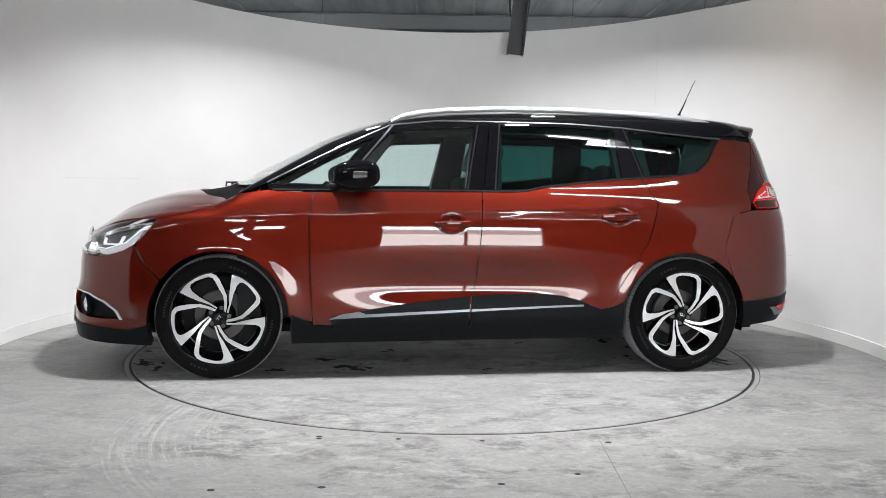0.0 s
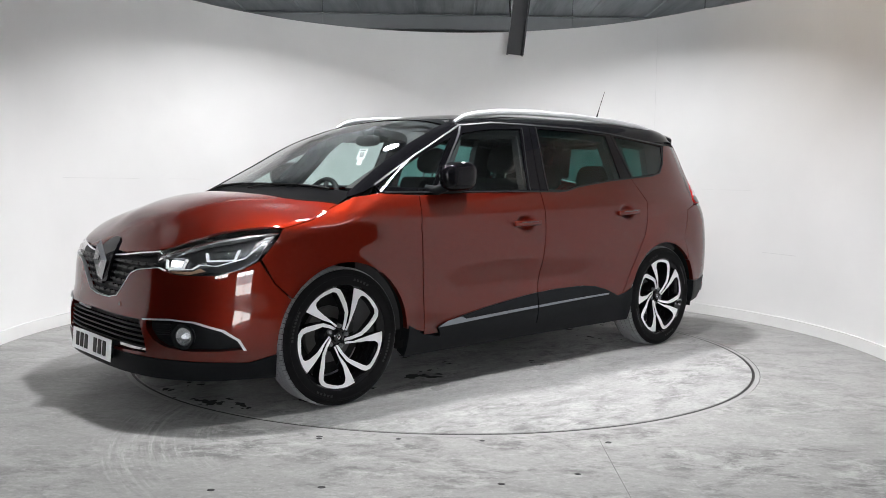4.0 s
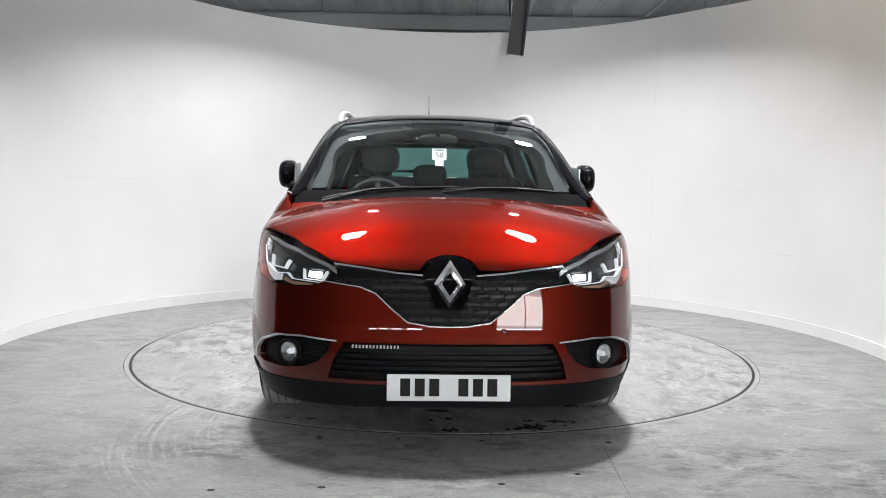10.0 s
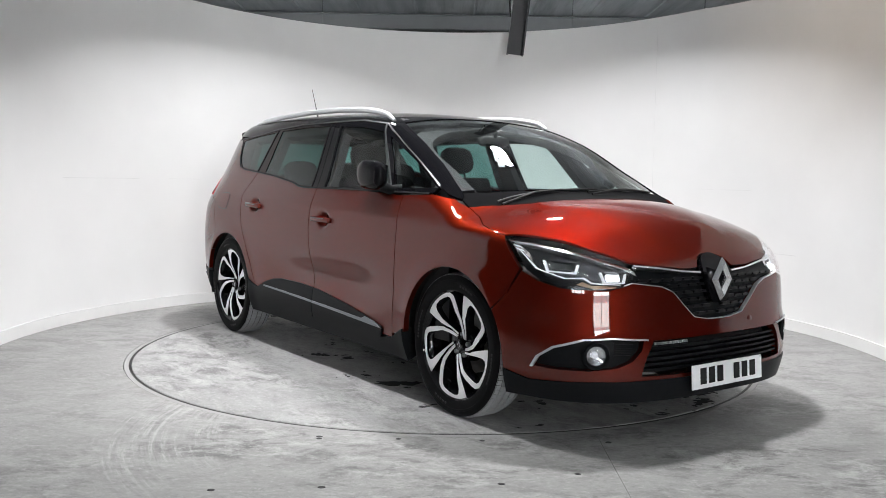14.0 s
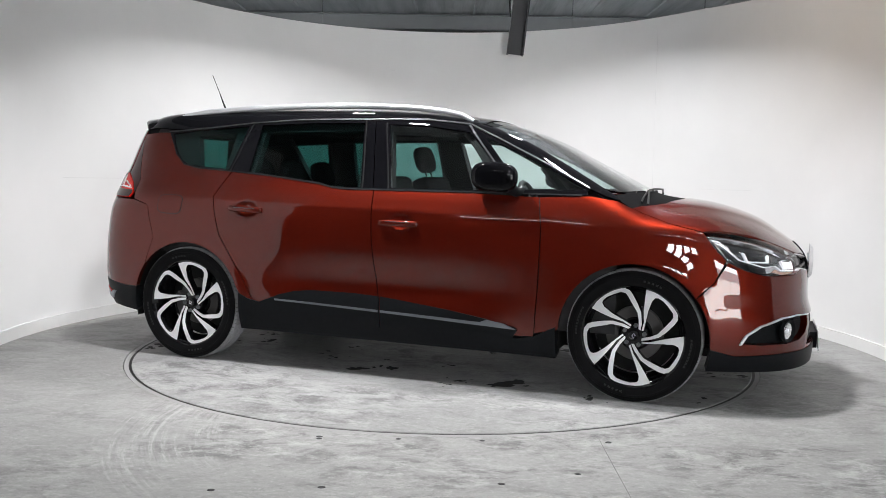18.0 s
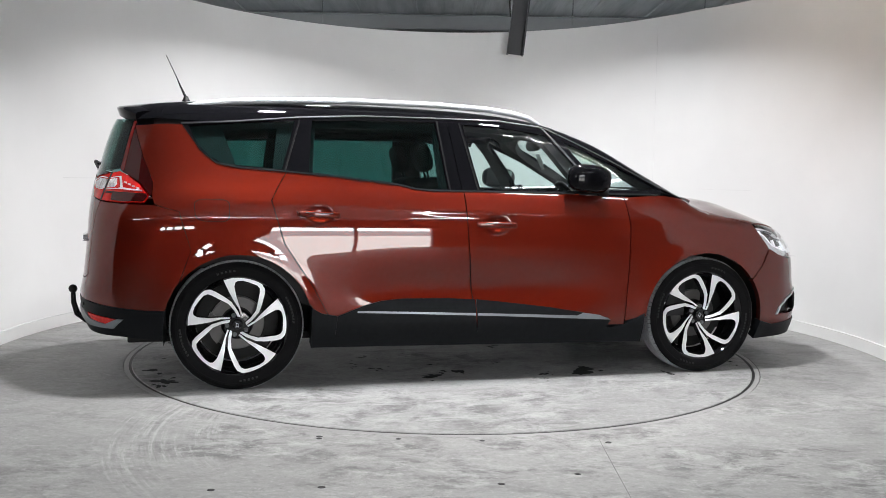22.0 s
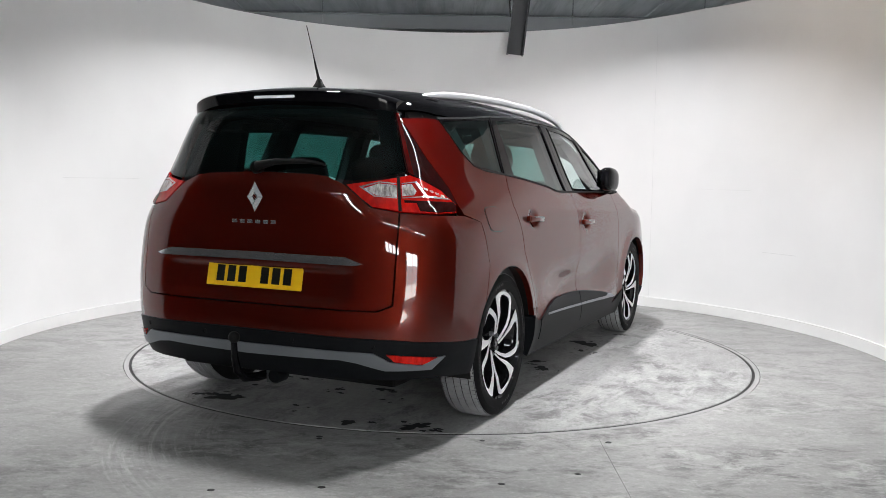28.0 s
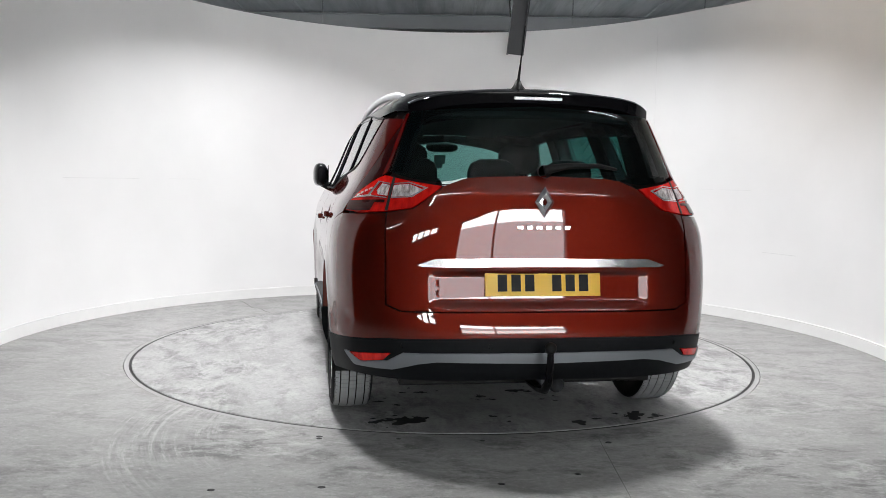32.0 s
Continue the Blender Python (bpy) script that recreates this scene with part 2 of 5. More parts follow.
M_HANGER = simple("dark_steel_paint", (0.045, 0.046, 0.05), 0.55, 0.1, 0.15, 14, 0.05)
M_RING = simple("worn_ring_edge", (0.275, 0.273, 0.27), 0.55, 0.0, 0.25, 9, 0.1)
M_COWL = simple("matt_black_scuttle", (0.003, 0.003, 0.0035), 0.9, 0.0, 0.2, 200, 0, Specular_IOR_Level=0.05)


# ---- mesh helpers ----
from mathutils.geometry import delaunay_2d_cdt


def mesh_ob(name, verts, faces, material, parent=None, smooth=True, label=""):
    me = bpy.data.meshes.new(name)
    me.from_pydata([tuple(map(float, v)) for v in verts], [], [tuple(int(i) for i in f) for f in faces])
    me.materials.append(material)
    if smooth:
        me.polygons.foreach_set("use_smooth", [True] * len(me.polygons))
    me.update()
    ob = new(name, me)
    if parent:
        ob.parent = parent
    if label:
        ob["label"] = label
    return ob


def part(name, bm, material, parent=None, label="", smooth=None):
    """Links a bmesh as one mesh object under a thing or a part. smooth: the angle in degrees up to which edges are shaded round."""
    bmesh.ops.recalc_face_normals(bm, faces=bm.faces)
    if smooth:
        for f in bm.faces:
            f.smooth = True
        for e in bm.edges:
            e.smooth = len(e.link_faces) == 2 and e.calc_face_angle(0) < radians(smooth)
    me = bpy.data.meshes.new(name)
    bm.to_mesh(me)
    bm.free()
    me.materials.append(material)
    ob = new(name, me)
    if parent:
        ob.parent = parent
    if label:
        ob["label"] = label
    return ob


def thing(name, label, category, m=None, group="", kind=""):
    ob = new(name)
    ob.empty_display_size = 0.1
    if m:
        ob.matrix_basis = m
    return tagged(ob, label, category, group, kind)


def box_bm(sx, sy, sz, m=None, bevel=0.0, bm=None, segs=2):
    bm = bm or bmesh.new()
    made = bmesh.ops.create_cube(bm, size=1.0, matrix=(m or Matrix()) @ Matrix.Diagonal((sx, sy, sz, 1)))
    if bevel:
        vs = set(made["verts"])
        bmesh.ops.bevel(bm, geom=[e for e in bm.edges if e.verts[0] in vs], offset=bevel, segments=segs, affect="EDGES", profile=0.6)
    return bm


def revolve(profile, steps=64, axis="y", bm=None, m=None):
    """Turns a closed or open profile of (radius, along) about an axis."""
    bm = bm or bmesh.new()
    m = m or Matrix()
    rings = []
    for i in range(steps):
        a = 2 * math.pi * i / steps
        c, s = math.cos(a), math.sin(a)
        rings.append([bm.verts.new(m @ Vector((r * c, h, r * s) if axis == "y" else (r * c, r * s, h))) for r, h in profile])
    for i in range(steps):
        a, b = rings[i], rings[(i + 1) % steps]
        for j in range(len(profile) - 1):
            bm.faces.new((a[j], a[j + 1], b[j + 1], b[j]))
    return bm


def extrude_poly(points, depth, to3d, bm=None):
    """A closed outline of 2D points made into a plate: to3d(u, v, d) places it, d from 0 to depth."""
    bm = bm or bmesh.new()
    a = [bm.verts.new(to3d(u, v, 0.0)) for u, v in points]
    b = [bm.verts.new(to3d(u, v, depth)) for u, v in points]
    n = len(points)
    for i in range(n):
        j = (i + 1) % n
        bm.faces.new((a[j], a[i], b[i], b[j]))
    res = delaunay_2d_cdt([Vector(p) for p in points], [(i, (i + 1) % n) for i in range(n)], [list(range(n))], 1, 1e-9)
    for f in res[2]:
        ids = [res[3][i][0] for i in f]
        bm.faces.new([a[i] for i in ids])
        bm.faces.new([b[i] for i in reversed(ids)])
    return bm


def tube(points, radius, sides=10, bm=None, cap=True):
    """A tube along 3D points; radius may be one number or one for each point."""
    bm = bm or bmesh.new()
    pts = [Vector(p) for p in points]
    rad = [radius] * len(pts) if isinstance(radius, (int, float)) else radius
    rings, up = [], None
    for i, p in enumerate(pts):
        d = (pts[min(i + 1, len(pts) - 1)] - pts[max(i - 1, 0)]).normalized()
        up = up or (Vector((0, 0, 1)) if abs(d.z) < 0.9 else Vector((0, 1, 0)))
        side = d.cross(up).normalized()
        up = side.cross(d).normalized()
        rings.append([bm.verts.new(p + rad[i] * (side * math.cos(2 * math.pi * k / sides) + up * math.sin(2 * math.pi * k / sides))) for k in range(sides)])
    for a, b in zip(rings, rings[1:]):
        for k in range(sides):
            bm.faces.new((a[k], a[(k + 1) % sides], b[(k + 1) % sides], b[k]))
    if cap:
        bm.faces.new(list(reversed(rings[0])))
        bm.faces.new(rings[-1])
    return bm


# ---- the place: a drive-on turntable inside a round white booth in a hall ----
DISC_R, BOOTH_R, BOOTH_TOP = 2.02, 3.0, 2.64


def annulus(r0, r1, z0, z1, steps=128, start=0.0, stop=360.0):
    """A ring-shaped slab."""
    bm = bmesh.new()
    whole = stop - start >= 360
    rows = []
    for i in range(steps + (0 if whole else 1)):
        a = radians(start + (stop - start) * i / steps)
        c, s = math.cos(a), math.sin(a)
        rows.append([bm.verts.new((r * c, r * s, z)) for r, z in ((r0, z1), (r1, z1), (r1, z0), (r0, z0))])
    for i in range(len(rows) - (0 if whole else 1)):
        a, b = rows[i], rows[(i + 1) % len(rows)]
        for k in range(4):
            bm.faces.new((a[k], a[(k + 1) % 4], b[(k + 1) % 4], b[k]))
    if not whole:
        bm.faces.new(rows[0])
        bm.faces.new(list(reversed(rows[-1])))
    return bm


HALL_X, HALL_Y0, HALL_Y1, HALL_Z = 8.5, -11.0, 10.3, 4.05


def hall_floor():
    """One concrete sheet with a round well for the turntable."""
    n = 160
    verts, faces = [], []
    for i in range(n):
        a = 2 * math.pi * i / n
        c, s = math.cos(a), math.sin(a)
        k = min(HALL_X / max(abs(c), 1e-6), (HALL_Y1 if s > 0 else -HALL_Y0) / max(abs(s), 1e-6))
        for r in (2.068, 2.3, 2.6, 3.2, 5.0):
            verts.append((r * c, r * s, 0.0))
        verts.append((k * c, k * s, 0.0))
        verts.append((2.068 * c, 2.068 * s, -0.25))
    m = 7
    for i in range(n):
        j = (i + 1) % n
        for r in range(5):
            faces.append((i * m + r, i * m + r + 1, j * m + r + 1, j * m + r))
        faces.append((i * m, j * m, j * m + 6, i * m + 6))
    verts.append((0, 0, -0.25))
    for i in range(n):
        faces.append((i * m + 6, ((i + 1) % n) * m + 6, len(verts) - 1))
    return tagged(mesh_ob("floor", verts, faces, M_FLOOR, smooth=False), "worn grey concrete floor with scuffs and pits", "floor", kind="structure")


FLOOR = hall_floor()
tagged(part("trim", annulus(2.037, 2.0645, -0.2, -0.001), M_RING, smooth=30), "thin worn edging ring around the turntable", "trim", kind="structure")

# a black ring added in the gap stands in for the groove's shade
part("groove_shade", annulus(2.0205, 2.0368, -0.05, -0.002), M_INK, FLOOR, "black fill for the shade in the groove")

TURNTABLE = thing("turntable", "round concrete-topped vehicle turntable with water drips", "turntable", kind="structure")
bm = bmesh.new()
prof = [(0.0, 0.001), (0.4, 0.001), (1.0, 0.001), (1.6, 0.001), (DISC_R - 0.004, 0.001), (DISC_R, -0.003), (DISC_R, -0.2)]
revolve(prof, 160, "z", bm)
bmesh.ops.remove_doubles(bm, verts=bm.verts, dist=1e-5)
part("deck", bm, M_DISC_FLOOR, TURNTABLE, smooth=30)

# The booth's wall runs all round but for the side where the camera looks in.
bm = annulus(BOOTH_R, BOOTH_R + 0.1, 0.0, BOOTH_TOP, 140, -38, 218)
for v in bm.verts:
    if v.co.z > 1:
        v.co.z += 0.075 * min(1.0, (1 - v.co.y / v.co.xy.length) / 0.34)
tagged(part("wall_booth", bm, M_WALL, smooth=30), "curved white painted wall of the booth", "wall", kind="structure")
M_SKIRT = simple("white_skirting", (0.74, 0.74, 0.73), 0.5, 0.0, 0.05, 30, 0.05)
tagged(part("baseboard", annulus(BOOTH_R - 0.012, BOOTH_R - 0.001, 0.0, 0.085, 140, -38, 218), M_SKIRT, smooth=30), "low white skirting board along the curved wall", "skirting", kind="structure")

# The hall around it.
M_HALL = simple("hall_grey_wall", (0.045, 0.046, 0.048), 0.7, 0.0, 0.12, 4, 0.05)


def roof_metal():
    """Dull galvanised sheet with stains that run along it."""
    n = Nodes("galvanised_roof_sheet")
    runs = n.noise(2.2, 6, 0.7, n.coords((1.6, 0.12, 1)))
    cloud = n.noise(0.5, 3, 0.5)
    col = n.mix(n.ramp(runs, [(0.35, 0), (0.65, 1)]), (0.30, 0.32, 0.335), (0.56, 0.58, 0.59))
    col = n.mix(n.ramp(cloud, [(0.35, 0.5), (0.6, 0.0)]), col, (0.26, 0.285, 0.31))
    n.join(col, n.bsdf.inputs["Base Color"])
    n.bsdf.inputs["Metallic"].default_value = 0.2
    n.bsdf.inputs["Roughness"].default_value = 0.5
    return n.mat


M_ROOF = roof_metal()
tagged(part("wall_north", box_bm(2 * HALL_X, 0.2, HALL_Z, pose(0, HALL_Y1 + 0.1, HALL_Z / 2)), M_HALL), "plain grey hall wall", "wall", kind="structure")


def south_wall():
    """The hall's end wall with a wide door opening, a row of small panes and one more window."""
    xs = sorted({-HALL_X, HALL_X, *[v for o in OPENINGS for v in o[:2]]})
    bm = bmesh.new()
    for x0, x1 in zip(xs, xs[1:]):
        cuts = [(o[2], o[3]) for o in OPENINGS if o[0] <= x0 + 1e-6 and o[1] >= x1 - 1e-6]
        z = 0.0
        for lo, hi in cuts + [(HALL_Z, HALL_Z)]:
            if lo > z + 1e-6:
                box_bm(x1 - x0, 0.2, lo - z, pose((x0 + x1) / 2, HALL_Y0 - 0.1, (lo + z) / 2), bm=bm)
            z = hi
    return bm


OPENINGS = [(2.0, 5.1, 0.0, 2.5)] + [(-2.0 + k * 0.62, -1.46 + k * 0.62, 2.15, 2.65) for k in range(4)]
tagged(part("wall_south", south_wall(), M_HALL), "grey hall wall with door and window openings", "wall", kind="structure")
M_DAY = glow("daylight_backdrop", (0.95, 0.98, 1.0), 26.0)
M_YARD = glow("yard_backdrop", (0.95, 0.97, 1.0), 6.0)
M_APRON = glow("sunlit_apron_backdrop", (1.0, 0.99, 0.96), 14.0)
for low, high, mat, words in ((2.08, 4.0, M_DAY, "plain bright sky outside the openings"), (1.15, 2.08, M_YARD, "plain pale yard wall outside the door opening"), (0.0, 1.15, M_APRON, "plain sunlit ground outside the door opening")):
    tagged(part("backdrop", box_bm(13, 0.02, high - low, pose(0, HALL_Y0 - 0.9, (low + high) / 2)), mat), words, "backdrop", kind="structure")
for x0, x1, z0, z1 in OPENINGS:
    bm = bmesh.new()
    w, h = x1 - x0, z1 - z0
    for sx in (x0 + 0.02, x1 - 0.02):
        box_bm(0.04, 0.08, h, pose(sx, HALL_Y0 - 0.06, (z0 + z1) / 2), bm=bm)
    for sz in (z0 + 0.02, z1 - 0.02):
        box_bm(w - 0.08, 0.08, 0.04, pose((x0 + x1) / 2, HALL_Y0 - 0.06, sz), bm=bm)
    if w > 1:
        for k in range(1, int(w / 1.9) + 1):
            box_bm(0.05, 0.06, h - 0.08, pose(x0 + w * k / (int(w / 1.9) + 1), HALL_Y0 - 0.06, (z0 + z1) / 2), bm=bm)
    tagged(part("window_frame", bm, M_STEEL_GREY), "grey steel window frame in the hall wall", "window", kind="structure")
for side, nm in ((-1, "wall_west"), (1, "wall_east")):
    tagged(part(nm, box_bm(0.2, HALL_Y1 - HALL_Y0, HALL_Z, pose(side * (HALL_X + 0.1), (HALL_Y0 + HALL_Y1) / 2, HALL_Z / 2)), M_HALL), "plain grey hall wall", "wall", kind="structure")


def roof_sheet():
    """Profiled sheet: flat pans with upstanding seams."""
    bm = bmesh.new()
    xs = []
    x = -HALL_X
    while x < HALL_X:
        xs += [(x, 0.0), (x + 0.93, 0.0), (x + 0.945, -0.022), (x + 0.975, -0.022), (x + 0.99, 0.0)]
        x += 1.0
    low = [bm.verts.new((a, HALL_Y0 - 0.1, HALL_Z + b)) for a, b in xs]
    far = [bm.verts.new((a, HALL_Y1 + 0.1, HALL_Z + b)) for a, b in xs]
    for i in range(len(xs) - 1):
        bm.faces.new((low[i], low[i + 1], far[i + 1], far[i]))
    return bm


tagged(part("ceiling", roof_sheet(), M_ROOF), "grey profiled metal roof sheets", "ceiling", kind="structure")


def i_beam(length, h, w, m):
    """An I-section along x."""
    t = 0.014
    o = [(-w / 2, -h / 2), (w / 2, -h / 2), (w / 2, -h / 2 + t), (t / 2, -h / 2 + t), (t / 2, h / 2 - t), (w / 2, h / 2 - t),
         (w / 2, h / 2), (-w / 2, h / 2), (-w / 2, h / 2 - t), (-t / 2, h / 2 - t), (-t / 2, -h / 2 + t), (-w / 2, -h / 2 + t)]
    return extrude_poly(o, length, lambda u, v, d: m @ Vector((d - length / 2, u, v)))


tagged(part("roof_beam", i_beam(2 * HALL_X, 0.26, 0.14, pose(0, 9.6, HALL_Z - 0.16)), M_STEEL_GREY), "dark grey steel roof beam", "beam", kind="structure")
# a steel hanger that drops from the roof in front of the curved wall
lean = Matrix.Translation((0.662, 2.72, 2.392)) @ pose(0, 0, 0, 0, 6.0)
tagged(part("steel_hanger", i_beam(1.75, 0.16, 0.125, lean @ pose(0, 0, 0.875, 0, 90, 0)), M_HANGER), "dark grey steel section hanging from the roof", "beam", kind="structure")
bm = tube([lean @ Vector(p) for p in ((-0.09, -0.02, 0.35), (-0.115, -0.02, 0.5), (-0.095, -0.02, 0.62), (-0.11, -0.02, 0.8), (-0.09, -0.02, 1.7))], 0.008, 8)
tagged(part("cable", bm, M_INK, smooth=60), "loose black cable beside the steel hanger", "cable")


def high_bay(x, y):
    """A round lamp housing on a drop rod; the lamp itself shines from its mouth."""
    ob = thing("high_bay_lamp", "round grey high-bay lamp hung from the roof", "lamp", pose(x, y, LAMP_Z), group="high-bay lamps")
    part("reflector", revolve([(0.165, -0.005), (0.17, 0.0), (0.13, 0.08), (0.06, 0.12), (0.0, 0.12)], 32, "z"), M_STEEL_GREY, ob, smooth=40)
    part("ballast_box", box_bm(0.14, 0.14, 0.12, pose(0, 0, 0.18), 0.01), M_STEEL_GREY, ob)
    part("drop_rod", tube([(0, 0, 0.22), (0, 0, HALL_Z - LAMP_Z)], 0.008, 8), M_STEEL_GREY, ob)


for lx, ly in LAMPS:
    high_bay(lx, ly)

M_ROOF_FILL = glow("tube_light", (0.95, 0.98, 1.0), 170.0)
M_TUBE_HALL = glow("hall_tube_light", (0.95, 0.98, 1.0), 60.0)


def tube_light(m, length=2.3):
    ob = thing("tube_light", "white twin tube light under the hall roof", "lamp", m, group="hall tube lights")
    up = -1 if m.translation.z < 3 else 1
    part("housing", box_bm(length + 0.1, 0.10, 0.05, pose(0, 0, 0.05 * up), 0.005), M_SKIRT, ob)
    part("tube", tube([(-length / 2, 0, 0), (length / 2, 0, 0)], 0.018, 10), M_ROOF_FILL if up < 0 else M_TUBE_HALL, ob, smooth=60)
    for x in (-length * 0.39, length * 0.39):
        part("drop_rod", tube([(x, 0, 0.06), (x, 0, HALL_Z - m.translation.z)], 0.006, 6), M_STEEL_GREY, ob)


# the two at y 6.2 are added out of sight to brighten the roof
for m in (pose(-2.6, 6.2, 2.9), pose(2.6, 6.2, 2.9), pose(-4.2, -7.6, 3.7), pose(0, -7.6, 3.7), pose(4.2, -7.6, 3.7)):
    tube_light(m)
tube_light(pose(2.6, -2.45, 3.85, 0, 0, 8), 1.4)


# marks on the floor: fixings, a saw-cut joint, a crack
for fx, fy, fr in ((-0.548, -2.10, 0.013), (-0.19, -2.115, 0.011), (0.187, -2.12, 0.011), (0.756, -2.115, 0.013), (-0.447, -2.75, 0.014), (0.238, -2.68, 0.013), (0.552, -2.55, 0.012), (-0.853, -2.80, 0.013), (-0.545, -2.13, 0.011)):
    part("fixing_hole", revolve([(0.0, 0.0012), (fr * 0.8, 0.0016), (fr, 0.0002)], 14, "z", m=Matrix.Translation((fx, fy, 0)) @ Matrix.Diagonal((1.15, 1.0, 1, 1))), M_INK, FLOOR)


def ground_line(points, width, material, name, parent, z=0.0008):
    bm = bmesh.new()
    rows = []
    for i, p in enumerate(points):
        d = (Vector(points[min(i + 1, len(points) - 1)]) - Vector(points[max(i - 1, 0)])).normalized()
        nrm = Vector((-d.y, d.x)) * width * (0.35 if i in (0, len(points) - 1) else 0.5)
        rows.append([bm.verts.new((p[0] + s * nrm.x, p[1] + s * nrm.y, z)) for s in (-1, 1)])
    for a, b in zip(rows, rows[1:]):
        bm.faces.new((a[0], b[0], b[1], a[1]))
    return part(name, bm, material, parent)


M_JOINT = simple("joint_shadow_grime", (0.13, 0.128, 0.125), 0.8, 0.0, 0.3, 30, 0)
ground_line([(0.722, -2.07), (0.716, -2.4), (0.712, -2.75), (0.705, -3.4), (0.70, -4.5)], 0.0035, M_JOINT, "floor_joint", FLOOR)
ground_line([(-1.47, 1.47), (-1.55, 1.58), (-1.60, 1.70), (-1.70, 1.77), (-1.78, 1.95), (-1.90, 2.2)], 0.008, M_JOINT, "floor_crack", FLOOR)

# faint joints and scuffs on the curved wall
WALL_OB = bpy.data.objects["wall_booth"]
M_WALL_LINE = simple("wall_joint_grey", (0.68, 0.68, 0.675), 0.7, 0.0, 0.1, 30, 0)


def wall_mark(a0, a1, z0, z1):
    part("wall_joint", annulus(BOOTH_R - 0.0022, BOOTH_R - 0.0004, z0, z1, 12, a0, a1), M_WALL_LINE, WALL_OB)


for a in (49.5,):
    wall_mark(a, a + 0.05, 0.09, 2.6)
part("wall_joint", annulus(BOOTH_R - 0.0125, BOOTH_R - 0.0005, 0.0855, 0.089, 140, -38, 218), M_WALL_LINE, WALL_OB)
for a0, a1, z in ((30, 36, 1.115), (37.5, 41, 1.117), (138, 144, 1.13), (150, 166, 1.13), (100, 101, 2.25), (20, 27, 0.6)):
    wall_mark(a0, a1, z, z + 0.004)

# water and grime on the turning deck
DRIPS = [(0.72, -0.81, 0.114, 54), (-1.75, 0.45, 0.094, 115), (-1.79, -0.7, 0.077, 149), (0.69, 0.53, 0.071, 171), (1.92, 0.34, 0.071, 121), (0.61, 0.6, 0.058, 121), (1.1, 0.59, 0.053, 171), (1.62, -0.09, 0.049, 87),
         (0.81, 0.3, 0.044, 171), (-0.26, -0.81, 0.042, 11), (-1.22, -0.21, 0.038, 115), (-1.88, -0.37, 0.037, 81), (-0.07, -0.71, 0.037, 115), (-1.77, 0.61, 0.032, 115), (1.51, 0.61, 0.029, 121), (1.81, 0.48, 0.028, 87),
         (-1.21, 0.32, 0.025, 81), (1.48, -0.42, 0.024, 54), (1.2, -0.98, 0.024, 54), (-1.33, 0.01, 0.022, 81), (0.43, -0.86, 0.022, 149), (1.46, 0.71, 0.021, 87), (-1.39, 0.57, 0.021, 81), (-1.81, -0.8, 0.021, 81),
         (1.97, -0.06, 0.021, 54), (1.77, -0.04, 0.02, 87), (0.36, 0.01, 0.019, 171), (0.24, -0.48, 0.019, 149), (0.51, 0.46, 0.018, 171), (-0.17, 0.68, 0.018, 171), (1.78, -0.71, 0.017, 87), (-0.53, -0.56, 0.017, 149),
         (0.39, -0.97, 0.016, 11), (-0.59, -0.21, 0.016, 11), (-0.68, -0.48, 0.015, 11), (-0.2, -0.49, 0.015, 11), (0.29, 0.39, 0.015, 171), (1.95, 0.23, 0.014, 121), (-1.42, -0.31, 0.012, 81), (-1.83, -0.03, 0.008, 81)]
rnd = random.Random(5)


def blot(cx, cy, r, long, turn, rough):
    """An uneven flat splash with a thin bulging middle."""
    bm = bmesh.new()
    ph = [rnd.uniform(0, 6.28) for _ in range(6)]
    ring = []
    for i in range(44):
        a = 2 * math.pi * i / 44
        q = 1 + rough * sum(math.sin((k + 2) * a + ph[k]) / (1 + 0.45 * k) for k in range(6))
        u, v = max(0.15, q) * r * long * math.cos(a), max(0.15, q) * r * math.sin(a)
        ring.append(bm.verts.new((cx + u * math.cos(turn) - v * math.sin(turn), cy + u * math.sin(turn) + v * math.cos(turn), 0.0016)))
    mid = bm.verts.new((cx, cy, 0.0022))
    for i in range(44):
        bm.faces.new((ring[i], ring[(i + 1) % 44], mid))
    return part("drip_stain", bm, M_WET, TURNTABLE, "dark wet drip")


for dx, dy, half, deg in DRIPS:
    turn = radians(deg) + rnd.uniform(-0.25, 0.25)
    along = Vector((math.cos(turn), math.sin(turn)))
    if half > 0.045:
        for f, k in ((-0.55, 0.42), (0.1, 0.5), (0.7, 0.3)):
            blot(dx + along.x * half * f - along.y * half * rnd.uniform(-0.3, 0.3), dy + along.y * half * f + along.x * half * rnd.uniform(-0.3, 0.3), half * k * 0.95, rnd.uniform(1.3, 2.0), turn, 0.26)
    else:
        blot(dx, dy, max(0.010, half * 0.85), rnd.uniform(1.2, 1.8), turn, 0.24)
    for k in range(rnd.choice((1, 2, 3, 4))):
        d, a = rnd.uniform(0.03, 0.12), rnd.uniform(0, 6.28)
        blot(dx + d * math.cos(a), dy + d * math.sin(a), rnd.choice((0.005, 0.007, 0.009, 0.014)), rnd.uniform(1.0, 1.8), turn, 0.2)


